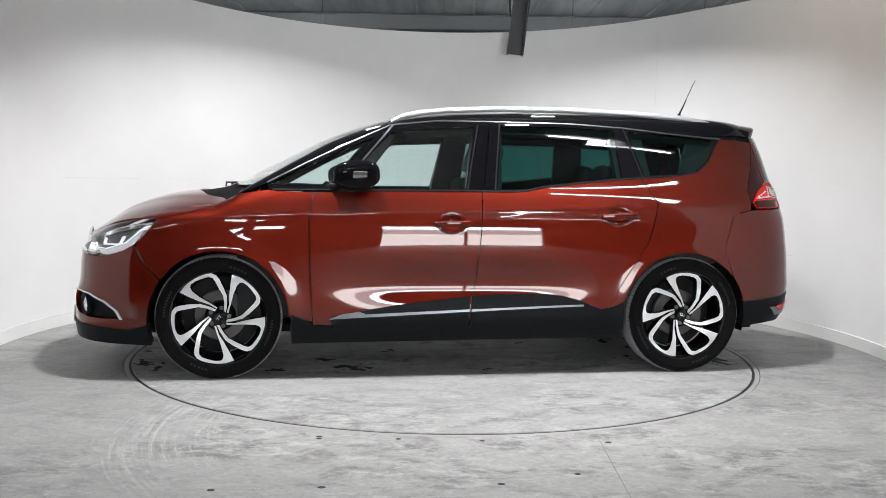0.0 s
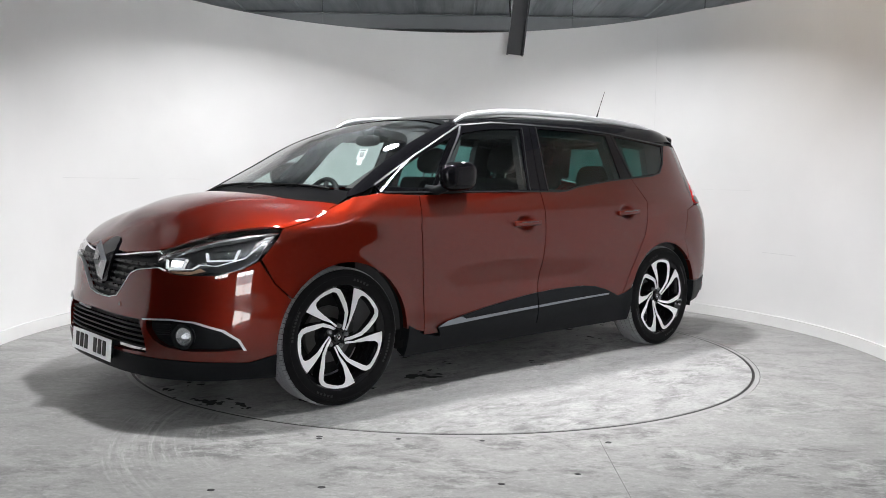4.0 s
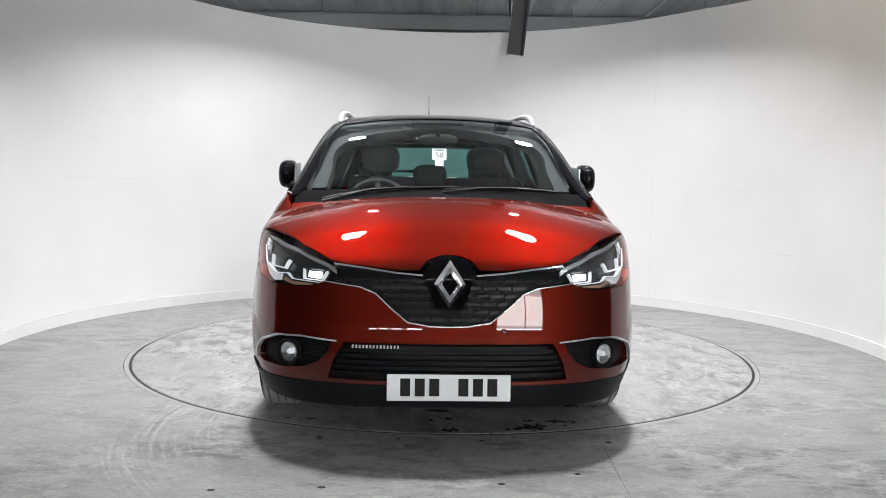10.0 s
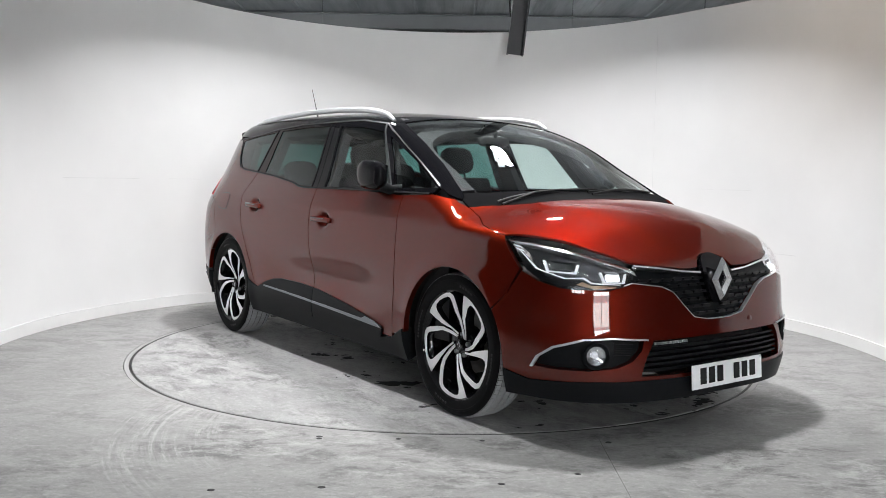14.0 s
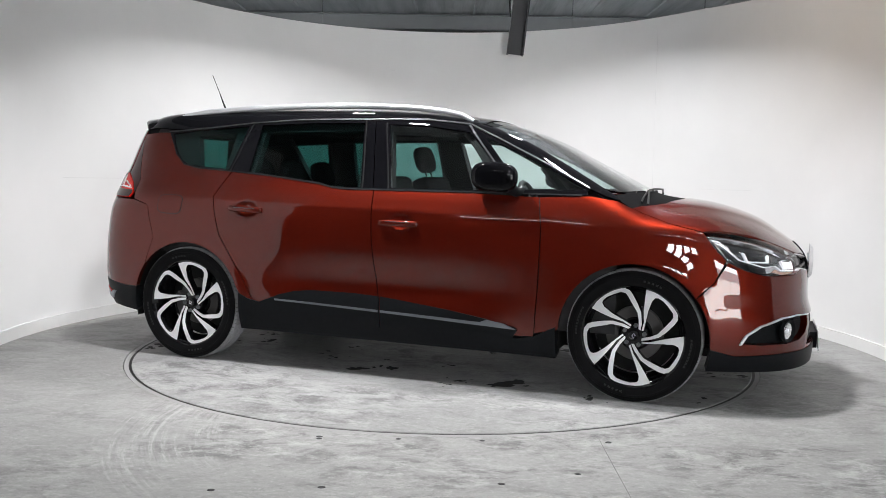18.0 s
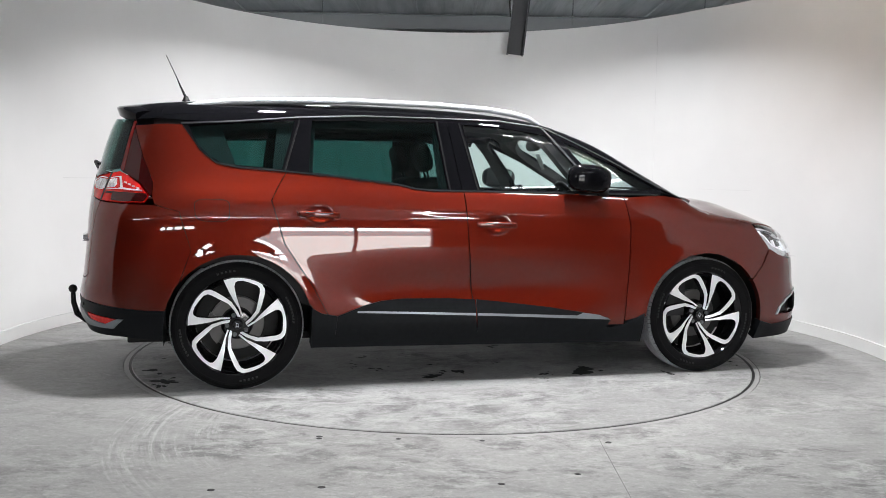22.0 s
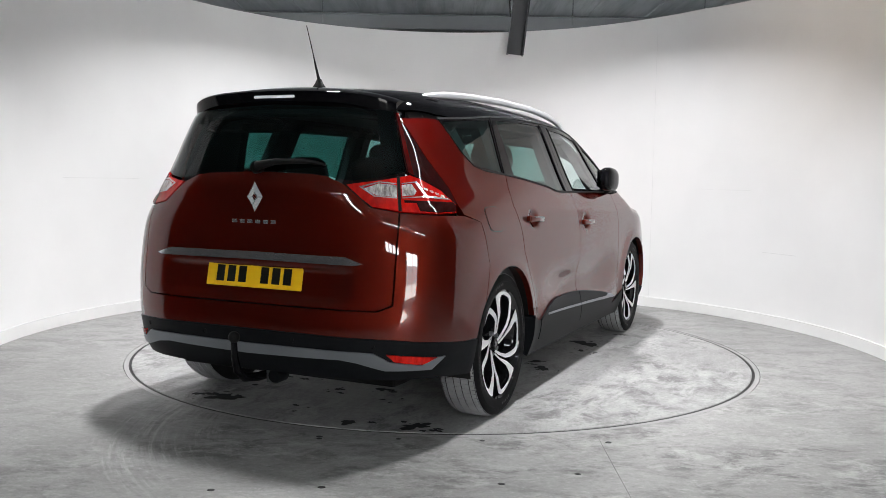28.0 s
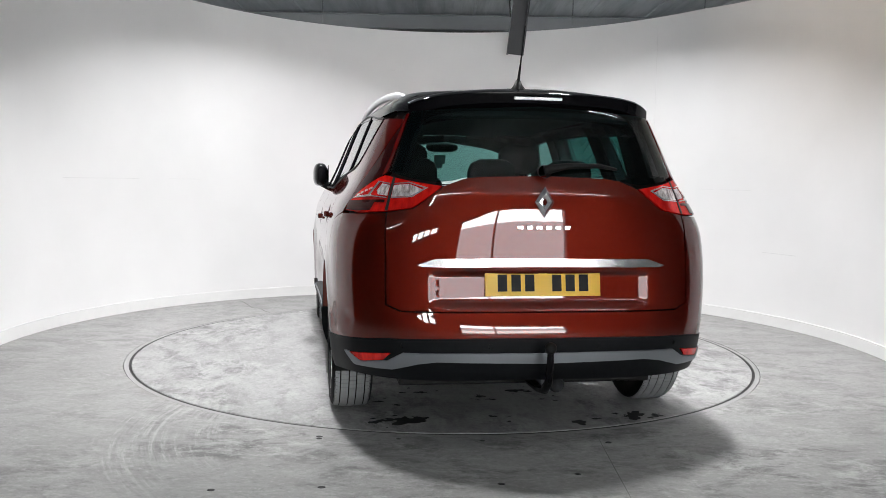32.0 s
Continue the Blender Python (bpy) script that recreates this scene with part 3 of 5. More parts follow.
# ---- the car's shape ----
def spline(points):
    """A smooth curve through a few (x, y) points that does not overshoot; works on arrays."""
    px = np.array([p[0] for p in points], float)
    py = np.array([p[1] for p in points], float)
    h = np.diff(px)
    d = np.diff(py) / h
    m = np.zeros(len(px))
    for i in range(1, len(px) - 1):
        if d[i - 1] * d[i] > 0:
            w1, w2 = 2 * h[i] + h[i - 1], h[i] + 2 * h[i - 1]
            m[i] = (w1 + w2) / (w1 / d[i - 1] + w2 / d[i])
    m[0], m[-1] = d[0], d[-1]

    def value(x):
        x = np.clip(np.asarray(x, float), px[0], px[-1])
        i = np.clip(np.searchsorted(px, x) - 1, 0, len(h) - 1)
        t = (x - px[i]) / h[i]
        return ((2 * t**3 - 3 * t**2 + 1) * py[i] + (t**3 - 2 * t**2 + t) * h[i] * m[i] + (3 * t**2 - 2 * t**3) * py[i + 1] + (t**3 - t**2) * h[i] * m[i + 1])

    return value


WHEEL_F, WHEEL_R, HUB_Z, TYRE_R = 1.402, -1.402, 0.354, 0.358
half_width = spline([(0.15, 0.83), (0.24, 0.875), (0.36, 0.906), (0.5, 0.912), (0.7, 0.912), (0.84, 0.909), (0.92, 0.902), (0.98, 0.889), (1.04, 0.868), (1.09, 0.845), (1.13, 0.824), (1.25, 0.773), (1.4, 0.715), (1.52, 0.664), (1.62, 0.6)])
nose_x = spline([(0.15, 2.285), (0.2, 2.31), (0.3, 2.318), (0.42, 2.315), (0.55, 2.284), (0.7, 2.274), (0.8, 2.256), (0.9, 2.205), (1.1, 2.052), (1.62, 1.608)])
tail_x = spline([(0.15, -2.154), (0.25, -2.215), (0.38, -2.268), (0.5, -2.277), (0.62, -2.255), (0.8, -2.235), (1.0, -2.222), (1.1, -2.212), (1.2, -2.183), (1.35, -2.141), (1.5, -2.084), (1.62, -2.02)])
nose_n = spline([(0.2, 3.2), (0.6, 3.4), (0.85, 3.1), (1.1, 2.9)])
tail_n = spline([(0.2, 3.4), (0.45, 3.8), (0.7, 4.3), (0.95, 4.0), (1.1, 3.6), (1.6, 3.8)])
top_z = spline([(-2.4, 1.41), (-2.05, 1.552), (-1.9, 1.588), (-1.6, 1.613), (-1.0, 1.623), (-0.5, 1.618), (0.0, 1.599), (0.35, 1.559), (0.69, 1.464), (1.06, 1.284), (1.3, 1.162), (1.42, 1.102), (1.5, 1.085), (1.7, 1.06), (1.97, 0.98), (2.14, 0.876), (2.24, 0.801), (2.36, 0.672)])
crown = spline([(-2.4, 0.078), (0.3, 0.072), (0.8, 0.088), (1.3, 0.098), (1.6, 0.098), (1.9, 0.105), (2.3, 0.1)])
bow = spline([(0.3, -0.02), (1.0, 0.0), (1.3, 0.05), (1.6, 0.08)])
bow_rear = spline([(0.3, 0.005), (0.9, 0.0), (1.3, 0.031), (1.6, 0.064)])
corner_f = spline([(0.2, 1.27), (1.1, 1.34)])
corner_r = spline([(0.2, -1.41), (1.1, -1.41), (1.5, -1.45)])
HANDLES = ((0.058, 0.912), (-0.964, 0.965))


def body(x, y, z, inset=0.0):
    """Below zero inside the car's outer skin; about metres. Works on arrays."""
    y = np.abs(y)
    w = half_width(z) * (1 - np.where(x > 0, bow(z), bow_rear(z)) * (x / 1.6) ** 2)
    # flared arches and a hollowed lower door
    for wx in (WHEEL_F, WHEEL_R):
        r = np.hypot(x - wx, z - HUB_Z)
        w = w + 0.011 * np.exp(-(((r - 0.39) / 0.07) ** 2))
    w = w - 0.034 * np.exp(-(((z - 0.545) / 0.12) ** 2)) * np.exp(-(((x + 0.02) / 0.70) ** 4))
    # a soft crease that climbs to the tail lamps
    w = w + 0.0025 * np.exp(-(((z - (0.985 - 0.03 * x)) / 0.022) ** 2)) * np.exp(-((x / 1.7) ** 6))
    # finger cups behind the door handles
    for hx, hz in HANDLES:
        w = w - 0.020 * np.exp(-((((x - hx - 0.004) / 0.062) ** 2 + ((z - hz) / 0.042) ** 2) ** 2))
    xf, xr = nose_x(z), tail_x(z)
    # the hollow for the rear plate
    xr = xr + 0.018 * (1 / (1 + np.exp(-(z - 0.628) / 0.006))) * (1 / (1 + np.exp((z - 0.772) / 0.005))) / (1 + np.exp((y - 0.47) / 0.02))
    cf, cr = corner_f(z), corner_r(z)
    s = y / w
    nf, nr = nose_n(z), tail_n(z)
    front = (np.maximum(x - cf, 0) / (xf - cf)) ** nf
    rear = (np.maximum(cr - x, 0) / (cr - xr)) ** nr
    n = np.where(x > 0, nf, nr)
    g = (np.maximum(front, rear) + s**n) ** (1 / n)
    side = (g - 1) * w
    ridge = 0.2 + (2.25 - x) * 0.45
    hood = np.clip((x - 1.3) / 0.15, 0, 1) * np.clip((2.25 - x) / 0.2, 0, 1)
    top = (z - (top_z(x) + hood * 0.005 * np.tanh((ridge - y) / 0.06) - crown(x) * (y / 0.8) ** 2.3)) * 0.8
    k = np.interp(x, [1.2, 1.5], [0.07, 0.042])
    hh = np.maximum(k - np.abs(side - top), 0) / k
    return np.maximum(side, top) + hh * hh * k * 0.25 + inset


def cast(kind, u, v, inset=0.0):
    """Where a line of sight through the panel's own plane meets the skin. side: u=x, v=z; front and rear: u=degrees round the end, v=z;
    fan: u=x, v=degrees up from level; hood: u=degrees up from ahead, v=y; top: u=x, v=y."""
    u, v = np.asarray(u, float), np.asarray(v, float)
    zero = np.zeros_like(u)
    if kind == "side":
        at, hi = (lambda d: (u, d, v)), 1.3
    elif kind == "front":
        c, s = np.cos(np.radians(u)), np.sin(np.radians(u))
        at, hi = (lambda d: (1.2 + d * c, d * s, v)), 1.6
    elif kind == "rear":
        c, s = np.cos(np.radians(u)), np.sin(np.radians(u))
        at, hi = (lambda d: (-1.2 - d * c, d * s, v)), 1.6
    elif kind == "fan":
        c, s = np.cos(np.radians(v)), np.sin(np.radians(v))
        at, hi = (lambda d: (u, d * c, 0.9 + d * s)), 1.2
    elif kind == "hood":
        c, s = np.cos(np.radians(u)), np.sin(np.radians(u))
        at, hi = (lambda d: (1.35 + d * c, v, 0.55 + d * s)), 1.3
    else:
        at, hi = (lambda d: (u, v, 0.4 + d)), 1.6
    lo, hi = zero.copy(), zero + hi
    for _ in range(34):
        mid = (lo + hi) / 2
        out = body(*at(mid), inset) > 0
        hi, lo = np.where(out, mid, hi), np.where(out, lo, mid)
    x, y, z = at((lo + hi) / 2)
    return np.stack([x + zero, y + zero, z + zero], -1)


def skin_normal(p):
    e = 1e-3
    g = np.stack([body(*(p + d).T) - body(*(p - d).T) for d in np.eye(3) * e], -1)
    return g / np.maximum(np.linalg.norm(g, axis=1, keepdims=True), 1e-9)


def rounded(points, step=0.02, round_=0.35):
    """A closed outline through points (u, v), with softened corners; a third number 0 keeps a corner sharp."""
    n = len(points)
    out = []
    for i in range(n):
        a, b, c = points[i - 1], points[i], points[(i + 1) % n]
        r = round_ if len(b) < 3 else b[2]
        pb = np.array(b[:2], float)
        if r <= 0:
            out.append(pb)
            continue
        pa, pc = np.array(a[:2], float), np.array(c[:2], float)
        p0, p1 = pb + (pa - pb) * min(r, 0.5), pb + (pc - pb) * min(r, 0.5)
        for t in (0, 0.2, 0.4, 0.6, 0.8, 1.0):
            out.append((1 - t) ** 2 * p0 + 2 * t * (1 - t) * pb + t * t * p1)
    return out


def dense(poly, step, scale):
    out = []
    n = len(poly)
    for i in range(n):
        a, b = np.array(poly[i], float), np.array(poly[(i + 1) % n], float)
        k = max(1, int(np.ceil(np.linalg.norm((b - a) * scale) / step)))
        for j in range(k):
            out.append(a + (b - a) * j / k)
    return out


def inside(poly, q):
    p = np.array(poly)
    x, y = q[:, 0][:, None], q[:, 1][:, None]
    x0, y0 = p[:, 0], p[:, 1]
    x1, y1 = np.roll(x0, -1), np.roll(y0, -1)
    hit = ((y0 > y) != (y1 > y)) & (x < (x1 - x0) * (y - y0) / np.where(y1 == y0, 1e-9, y1 - y0) + x0)
    return hit.sum(1) % 2 == 1


def panel(name, kind, outline, material, parent, label="", step=0.03, proud=0.0, fold=0.012, mirror=0, holes=(), round_=0.0, inset=0.0):
    """A panel of the skin inside an outline in the panel's plane, its rim folded inwards. mirror: 1 left, -1 right, 2 across the middle."""
    scale = np.array({"front": (0.017, 1.0), "rear": (0.017, 1.0), "fan": (1.0, 0.012), "hood": (0.014, 1.0)}.get(kind, (1.0, 1.0)))
    outs = [outline] + list(holes)
    loops = []
    for o in outs:
        lo = dense(rounded(o, round_=round_), step * 0.6, scale)
        clean = []
        for q in lo:
            if not clean or np.linalg.norm((q - clean[-1]) * scale) > 0.002:
                clean.append(q)
        if np.linalg.norm((clean[0] - clean[-1]) * scale) < 0.002:
            clean.pop()
        loops.append(clean)
    pts, edges = [], []
    for lo in loops:
        b = len(pts)
        pts += [tuple(q * scale) for q in lo]
        edges += [(b + i, b + (i + 1) % len(lo)) for i in range(len(lo))]
    arr = np.array(pts)
    mn, mx = arr.min(0), arr.max(0)
    gx, gy = np.meshgrid(np.arange(mn[0] + step / 2, mx[0], step), np.arange(mn[1] + step / 2, mx[1], step))
    gx = gx + (np.arange(gx.shape[0]) % 2)[:, None] * step / 2
    q = np.stack([gx.ravel(), gy.ravel()], 1)
    ok = inside(loops[0] * scale, q)
    for lo in loops[1:]:
        ok &= ~inside(lo * scale, q)
    q = q[ok]
    if len(q):
        dist = np.min(np.hypot(q[:, 0][:, None] - arr[:, 0], q[:, 1][:, None] - arr[:, 1]), 1)
        q = q[dist > step * 0.45]
    res = delaunay_2d_cdt([Vector(p) for p in pts] + [Vector(p) for p in q], edges, [], 0, 1e-6)
    v2 = np.array([tuple(v) for v in res[0]])
    tri = np.array([tuple(f) for f in res[2] if len(f) == 3])
    cen = v2[tri].mean(1)
    ok = inside(loops[0] * scale, cen)
    for lo in loops[1:]:
        ok &= ~inside(lo * scale, cen)
    tri = tri[ok]
    uv = v2 / scale
    pos = cast(kind, uv[:, 0], uv[:, 1], inset)
    nor = skin_normal(pos)
    pos = pos + nor * proud
    return skin_mesh(name, pos, nor, tri, material, parent, label, fold, mirror)


def skin_mesh(name, pos, nor, tri, material, parent, label, fold, mirror):
    count = {}
    for t in tri:
        for a, b in ((t[0], t[1]), (t[1], t[2]), (t[2], t[0])):
            count[(a, b)] = count.get((a, b), 0) + 1
    rim = [(a, b) for a, b in count if (b, a) not in count and not (mirror == 2 and abs(pos[a][1]) + abs(pos[b][1]) < 1e-3)]
    verts, faces, normals = list(pos), [tuple(t) for t in tri], list(nor)
    if fold:
        inner = {}
        for a, b in rim:
            for i in (a, b):
                if i not in inner:
                    inner[i] = (len(verts), len(verts) + 1)
                    verts.append(pos[i])
                    verts.append(pos[i] - nor[i] * fold)
                    normals += [np.zeros(3), np.zeros(3)]
        turned = 1.0
        tt = np.array(tri)
        if (np.cross(pos[tt[:, 1]] - pos[tt[:, 0]], pos[tt[:, 2]] - pos[tt[:, 0]]) * nor[tt[:, 0]]).sum() < 0:
            turned = -1.0
        for a, b in rim:
            faces.append((inner[b][0], inner[a][0], inner[a][1], inner[b][1]))
            d = np.cross(pos[b] - pos[a], nor[a]) * turned
            for i in (a, b):
                for k in inner[i]:
                    normals[k] = normals[k] + d
    verts, normals = np.array(verts), np.array(normals)
    normals = normals / np.maximum(np.linalg.norm(normals, axis=1, keepdims=True), 1e-9)
    f0, f1 = faces, [tuple(reversed(f)) for f in faces]
    # faces look outwards
    t = np.array(tri)
    nn = np.cross(pos[t[:, 1]] - pos[t[:, 0]], pos[t[:, 2]] - pos[t[:, 0]])
    if (nn * nor[t[:, 0]]).sum() < 0:
        f0, f1 = f1, f0
    made = []
    if mirror == 2:
        n = len(verts)
        both = np.concatenate([verts, verts * [1, -1, 1]])
        ff = f0 + [tuple(i + n for i in f) for f in f1]
        ob = mesh_ob(name, both, ff, material, parent, True, label)
        both_n = np.concatenate([normals, normals * [1, -1, 1]])
        both_n[:, 1] = np.where(np.abs(both[:, 1]) < 1e-4, 0.0, both_n[:, 1])
        ob.data.normals_split_custom_set_from_vertices([tuple(v) for v in both_n])
        return ob
    if mirror in (0, 1):
        made.append(mesh_ob(name, verts, f0, material, parent, True, label))
        made[-1].data.normals_split_custom_set_from_vertices([tuple(v) for v in normals])
    if mirror in (0, -1):
        made.append(mesh_ob(name, verts * [1, -1, 1], f1, material, parent, True, label))
        made[-1].data.normals_split_custom_set_from_vertices([tuple(v) for v in normals * [1, -1, 1]])
    return made


def round_side(x, z, end):
    """The same place, given as x and z on the side, in degrees round the front or the rear."""
    p = cast("side", [x], [z])[0]
    return (math.degrees(math.atan2(p[1], p[0] - 1.2 if end == "front" else -1.2 - p[0])), z)


# ---- the car ----
CAR = thing("car", "red metallic people carrier with black roof and alloy wheels", "car")


def arc(cx, cz, r, a0, a1, n=16):
    return [(cx + r * math.cos(radians(a0 + (a1 - a0) * i / n)), cz + r * math.sin(radians(a0 + (a1 - a0) * i / n))) for i in range(n + 1)]


ARCH_F, ARCH_R, ARCH = (1.398, 0.350), (-1.392, 0.352), 0.395
arch_f = arc(*ARCH_F, ARCH, 178, 36)
arch_r = arc(*ARCH_R, ARCH, 2, 141)

# painted panels on the sides
panel("fender", "side", [(0.872, 1.078), (1.137, 1.090), (1.285, 1.068), (1.42, 1.003), (1.56, 0.958), (1.738, 0.917), (1.80, 0.837), (1.857, 0.775), (1.80, 0.66)]
      + arch_f[::-1] + [(0.975, 0.362), (0.872, 0.335), (0.890, 0.629), (0.897, 0.905)], M_PAINT, CAR, fold=0.03)
DOOR_F = panel("front_door", "side", [(0.866, 1.078), (0.891, 0.905), (0.884, 0.629), (0.866, 0.315), (-0.047, 0.31), (-0.085, 0.56), (-0.110, 0.83), (-0.126, 1.101), (0.38, 1.098)], M_PAINT, CAR, step=0.018)
DOOR_R = panel("rear_door", "side", [(-0.132, 1.101), (-0.116, 0.83), (-0.091, 0.56), (-0.053, 0.31), (-0.855, 0.318), (-0.885, 0.36), (-0.990, 0.562), (-1.148, 0.803), (-1.216, 1.037), (-1.180, 1.112), (-1.130, 1.196), (-0.868, 1.174), (-0.506, 1.131), (-0.40, 1.108), (-0.312, 1.101)], M_PAINT, CAR, step=0.018)
panel("quarter_panel", "side", [(-1.136, 1.197), (-1.186, 1.112), (-1.222, 1.037), (-1.154, 0.803), (-0.996, 0.562), (-0.894, 0.372), (-0.93, 0.365), (-0.985, 0.425)] + arch_r[2:]
      + [(-1.64, 0.77), (-1.70, 0.975), (-1.83, 1.012), (-1.843, 1.058), (-1.838, 1.13), (-1.866, 1.195), (-1.894, 1.26), (-1.92, 1.345), (-1.945, 1.437), (-1.78, 1.448), (-1.694, 1.446), (-1.655, 1.39), (-1.595, 1.302), (-1.514, 1.24), (-1.389, 1.217)], M_PAINT, CAR, fold=0.03)
panel("fuel_flap", "side", [(-1.625, 1.038), (-1.615, 0.93), (-1.445, 0.922), (-1.442, 1.038)], M_PAINT, CAR, mirror=-1, round_=0.3, proud=0.0024, fold=0.004)
panel("flap_gap", "side", [(-1.629, 1.042), (-1.619, 0.926), (-1.441, 0.918), (-1.438, 1.042)], M_INK, CAR, mirror=-1, round_=0.3, proud=0.0009, fold=0.002)



def on_bonnet(x, z):
    """A place on the wing's top edge, as the bonnet's outline takes it."""
    return (math.degrees(math.atan2(z - 0.55, x - 1.35)), float(cast("side", [x], [z])[0][1]) - 0.001)


# the bonnet, the nose and the tail
EDGE_X = np.linspace(1.735, 1.365, 14)
panel("bonnet", "hood", [(19.0, 0), (18.9, 0.045), (17.4, 0.095), (14.6, 0.13), (14.5, 0.228), (16.4, 0.44), (18.0, 0.512), (24.5, 0.642), (35.0, 0.764)] + [on_bonnet(x, float(z)) for x, z in zip(EDGE_X, np.interp(-EDGE_X, [-1.738, -1.56, -1.42, -1.285], [0.918, 0.959, 1.004, 1.069]))] + [(84.0, 0.67), (72.5, 0.5), (66.6, 0.25), (64.8, 0)], M_PAINT, CAR, mirror=2, step=0.025, proud=0.0013)
GRILLE_LOW = [(0, 0.541), (4.3, 0.543), (9.3, 0.559), (13.2, 0.622), (16.4, 0.68), (19.7, 0.706), (27.6, 0.726)]
LOWER_HOLE = [(0, 0.470), (18.8, 0.471), (22.0, 0.472), (24.1, 0.39), (25.0, 0.325), (18.5, 0.320), (0, 0.322)]
FOG_HOLE = [(49.0, 0.352), (47.5, 0.40), (44.2, 0.445), (38.2, 0.480), (32.1, 0.487), (25.0, 0.477), (25.6, 0.433), (27.7, 0.388), (31.0, 0.360), (36.8, 0.346), (44.1, 0.345)]
LIP = [round_side(1.796, 0.318, 'front'), (50.0, 0.285), (35.2, 0.298), (23.5, 0.301), (13.7, 0.300), (0, 0.300)]
panel("front_bumper", "front", GRILLE_LOW + [(29.5, 0.712), (32.6, 0.698), (39.0, 0.698), (43.2, 0.701), (48.6, 0.729), (52.4, 0.766), round_side(1.806, 0.66, 'front')] + [round_side(x + 0.003, z, 'front') for x, z in arc(*ARCH_F, ARCH, 35, 4, 6)] + LIP[:-1] + [(0, 0.300), (0, 0.318), (18.5, 0.316), (25.5, 0.320), (24.6, 0.39), (22.5, 0.476), (18.8, 0.475), (0, 0.474)], M_PAINT, CAR, mirror=2, step=0.025, holes=(FOG_HOLE,), fold=0.035)
panel("front_lip", "front", LIP + [(0, 0.205), (23.0, 0.205), (38.0, 0.2), (50.0, 0.2), (56.2, 0.2)], M_BLACK_PLASTIC, CAR, "black plastic lower lip", mirror=2, proud=0.006, fold=0.05)
panel("tailgate", "rear", [(0, 1.19), (15.8, 1.182), (19.8, 1.172), (22.5, 1.152), (24.0, 1.139), (27.6, 1.083), (30.2, 1.041), (36.2, 1.022), (35.4, 0.855), (34.6, 0.63), (31.5, 0.604), (16.7, 0.603), (0, 0.603)], M_PAINT, CAR, mirror=2, step=0.022)
REAR_ARCH = [round_side(x - 0.003, z, 'rear') for x, z in arc(*ARCH_R, ARCH, 142, 166, 6)]
panel("rear_bumper", "rear", [(0, 0.597), (16.0, 0.597), (31.7, 0.598), (34.95, 0.625), (35.75, 0.86), (36.55, 1.02), (45.0, 1.01), round_side(-1.835, 1.006, 'rear'), round_side(-1.702, 0.973, 'rear'), round_side(-1.642, 0.77, 'rear')] + REAR_ARCH + [(52.8, 0.446), (34.4, 0.482), (16.3, 0.490), (0, 0.490)], M_PAINT, CAR, mirror=2, step=0.025, fold=0.03)
panel("lower_rear_bumper", "rear", [(0, 0.488), (16.3, 0.488), (34.4, 0.480), (52.8, 0.444), round_side(-1.778, 0.443, 'rear'), round_side(-1.79, 0.285, 'rear'), (45.0, 0.30), (24.3, 0.30), (0, 0.30)], M_BLACK_PLASTIC, CAR, "black textured plastic lower bumper", mirror=2, proud=0.004, fold=0.06)
panel("bumper_strip", "rear", [(0, 0.424), (16.4, 0.427), (31.0, 0.424), (34.4, 0.385), (41.0, 0.366), (45.0, 0.398), (46.8, 0.398), (43.5, 0.345), (33.5, 0.348), (27.7, 0.378), (23.9, 0.388), (0, 0.378)], M_STRIP, CAR, "satin grey trim strip", mirror=2, proud=0.012, fold=0.012)
panel("rear_reflector", "rear", [(45.0, 0.396), (33.6, 0.419), (35.4, 0.386), (41.3, 0.368)], M_RED_LENS, CAR, "red reflector", proud=0.010, fold=0.01, step=0.015)

# black upper works
panel("roof", "fan", [(-1.96, 90), (-1.96, 46.2), (-1.90, 44.5), (-1.70, 41.6), (-1.431, 40.3), (-1.056, 41.5), (-0.689, 42.6), (-0.15, 42.9), (0.13, 43.0), (0.405, 42.2), (0.47, 45.8), (0.44, 60), (0.425, 75), (0.42, 90)], M_BLACK_GLOSS, CAR, "gloss black roof", mirror=2)
panel("pillar", "fan", [(0.409, 42.0), (0.474, 45.7), (0.80, 35.3), (1.0, 27.4), (1.216, 17.2), (1.285, 13.8), (1.30, 12.3), (1.22, 13.6), (1.133, 16.4), (0.847, 27.0), (0.579, 36.7)], M_BLACK_GLOSS, CAR, "gloss black windscreen pillar")
panel("cowl", "top", [(1.606, 0), (1.582, 0.25), (1.525, 0.5), (1.43, 0.67), (1.375, 0.772), (1.298, 0.772), (1.255, 0.74), (1.30, 0.62), (1.345, 0.4), (1.372, 0.2), (1.38, 0)], M_COWL, CAR, "black plastic scuttle panel", mirror=2, proud=-0.006)
panel("sill_cover", "side", [(0.99, 0.205), (0.992, 0.38), (0.94, 0.355), (0.87, 0.318), (0.78, 0.30), (-0.78, 0.31), (-0.835, 0.395), (-0.885, 0.405), (-0.945, 0.418), (-1.002, 0.448), (-1.005, 0.225)], M_BLACK_PLASTIC, CAR, "black plastic sill", proud=0.008, fold=0.06)
panel("door_moulding", "side", [(0.775, 0.345), (0.765, 0.358), (0.582, 0.397), (0.383, 0.428), (0.046, 0.468), (-0.058, 0.478), (-0.046, 0.29), (0.74, 0.29)], M_BLACK_PLASTIC, CAR, "black lower door moulding", proud=0.012, fold=0.014)
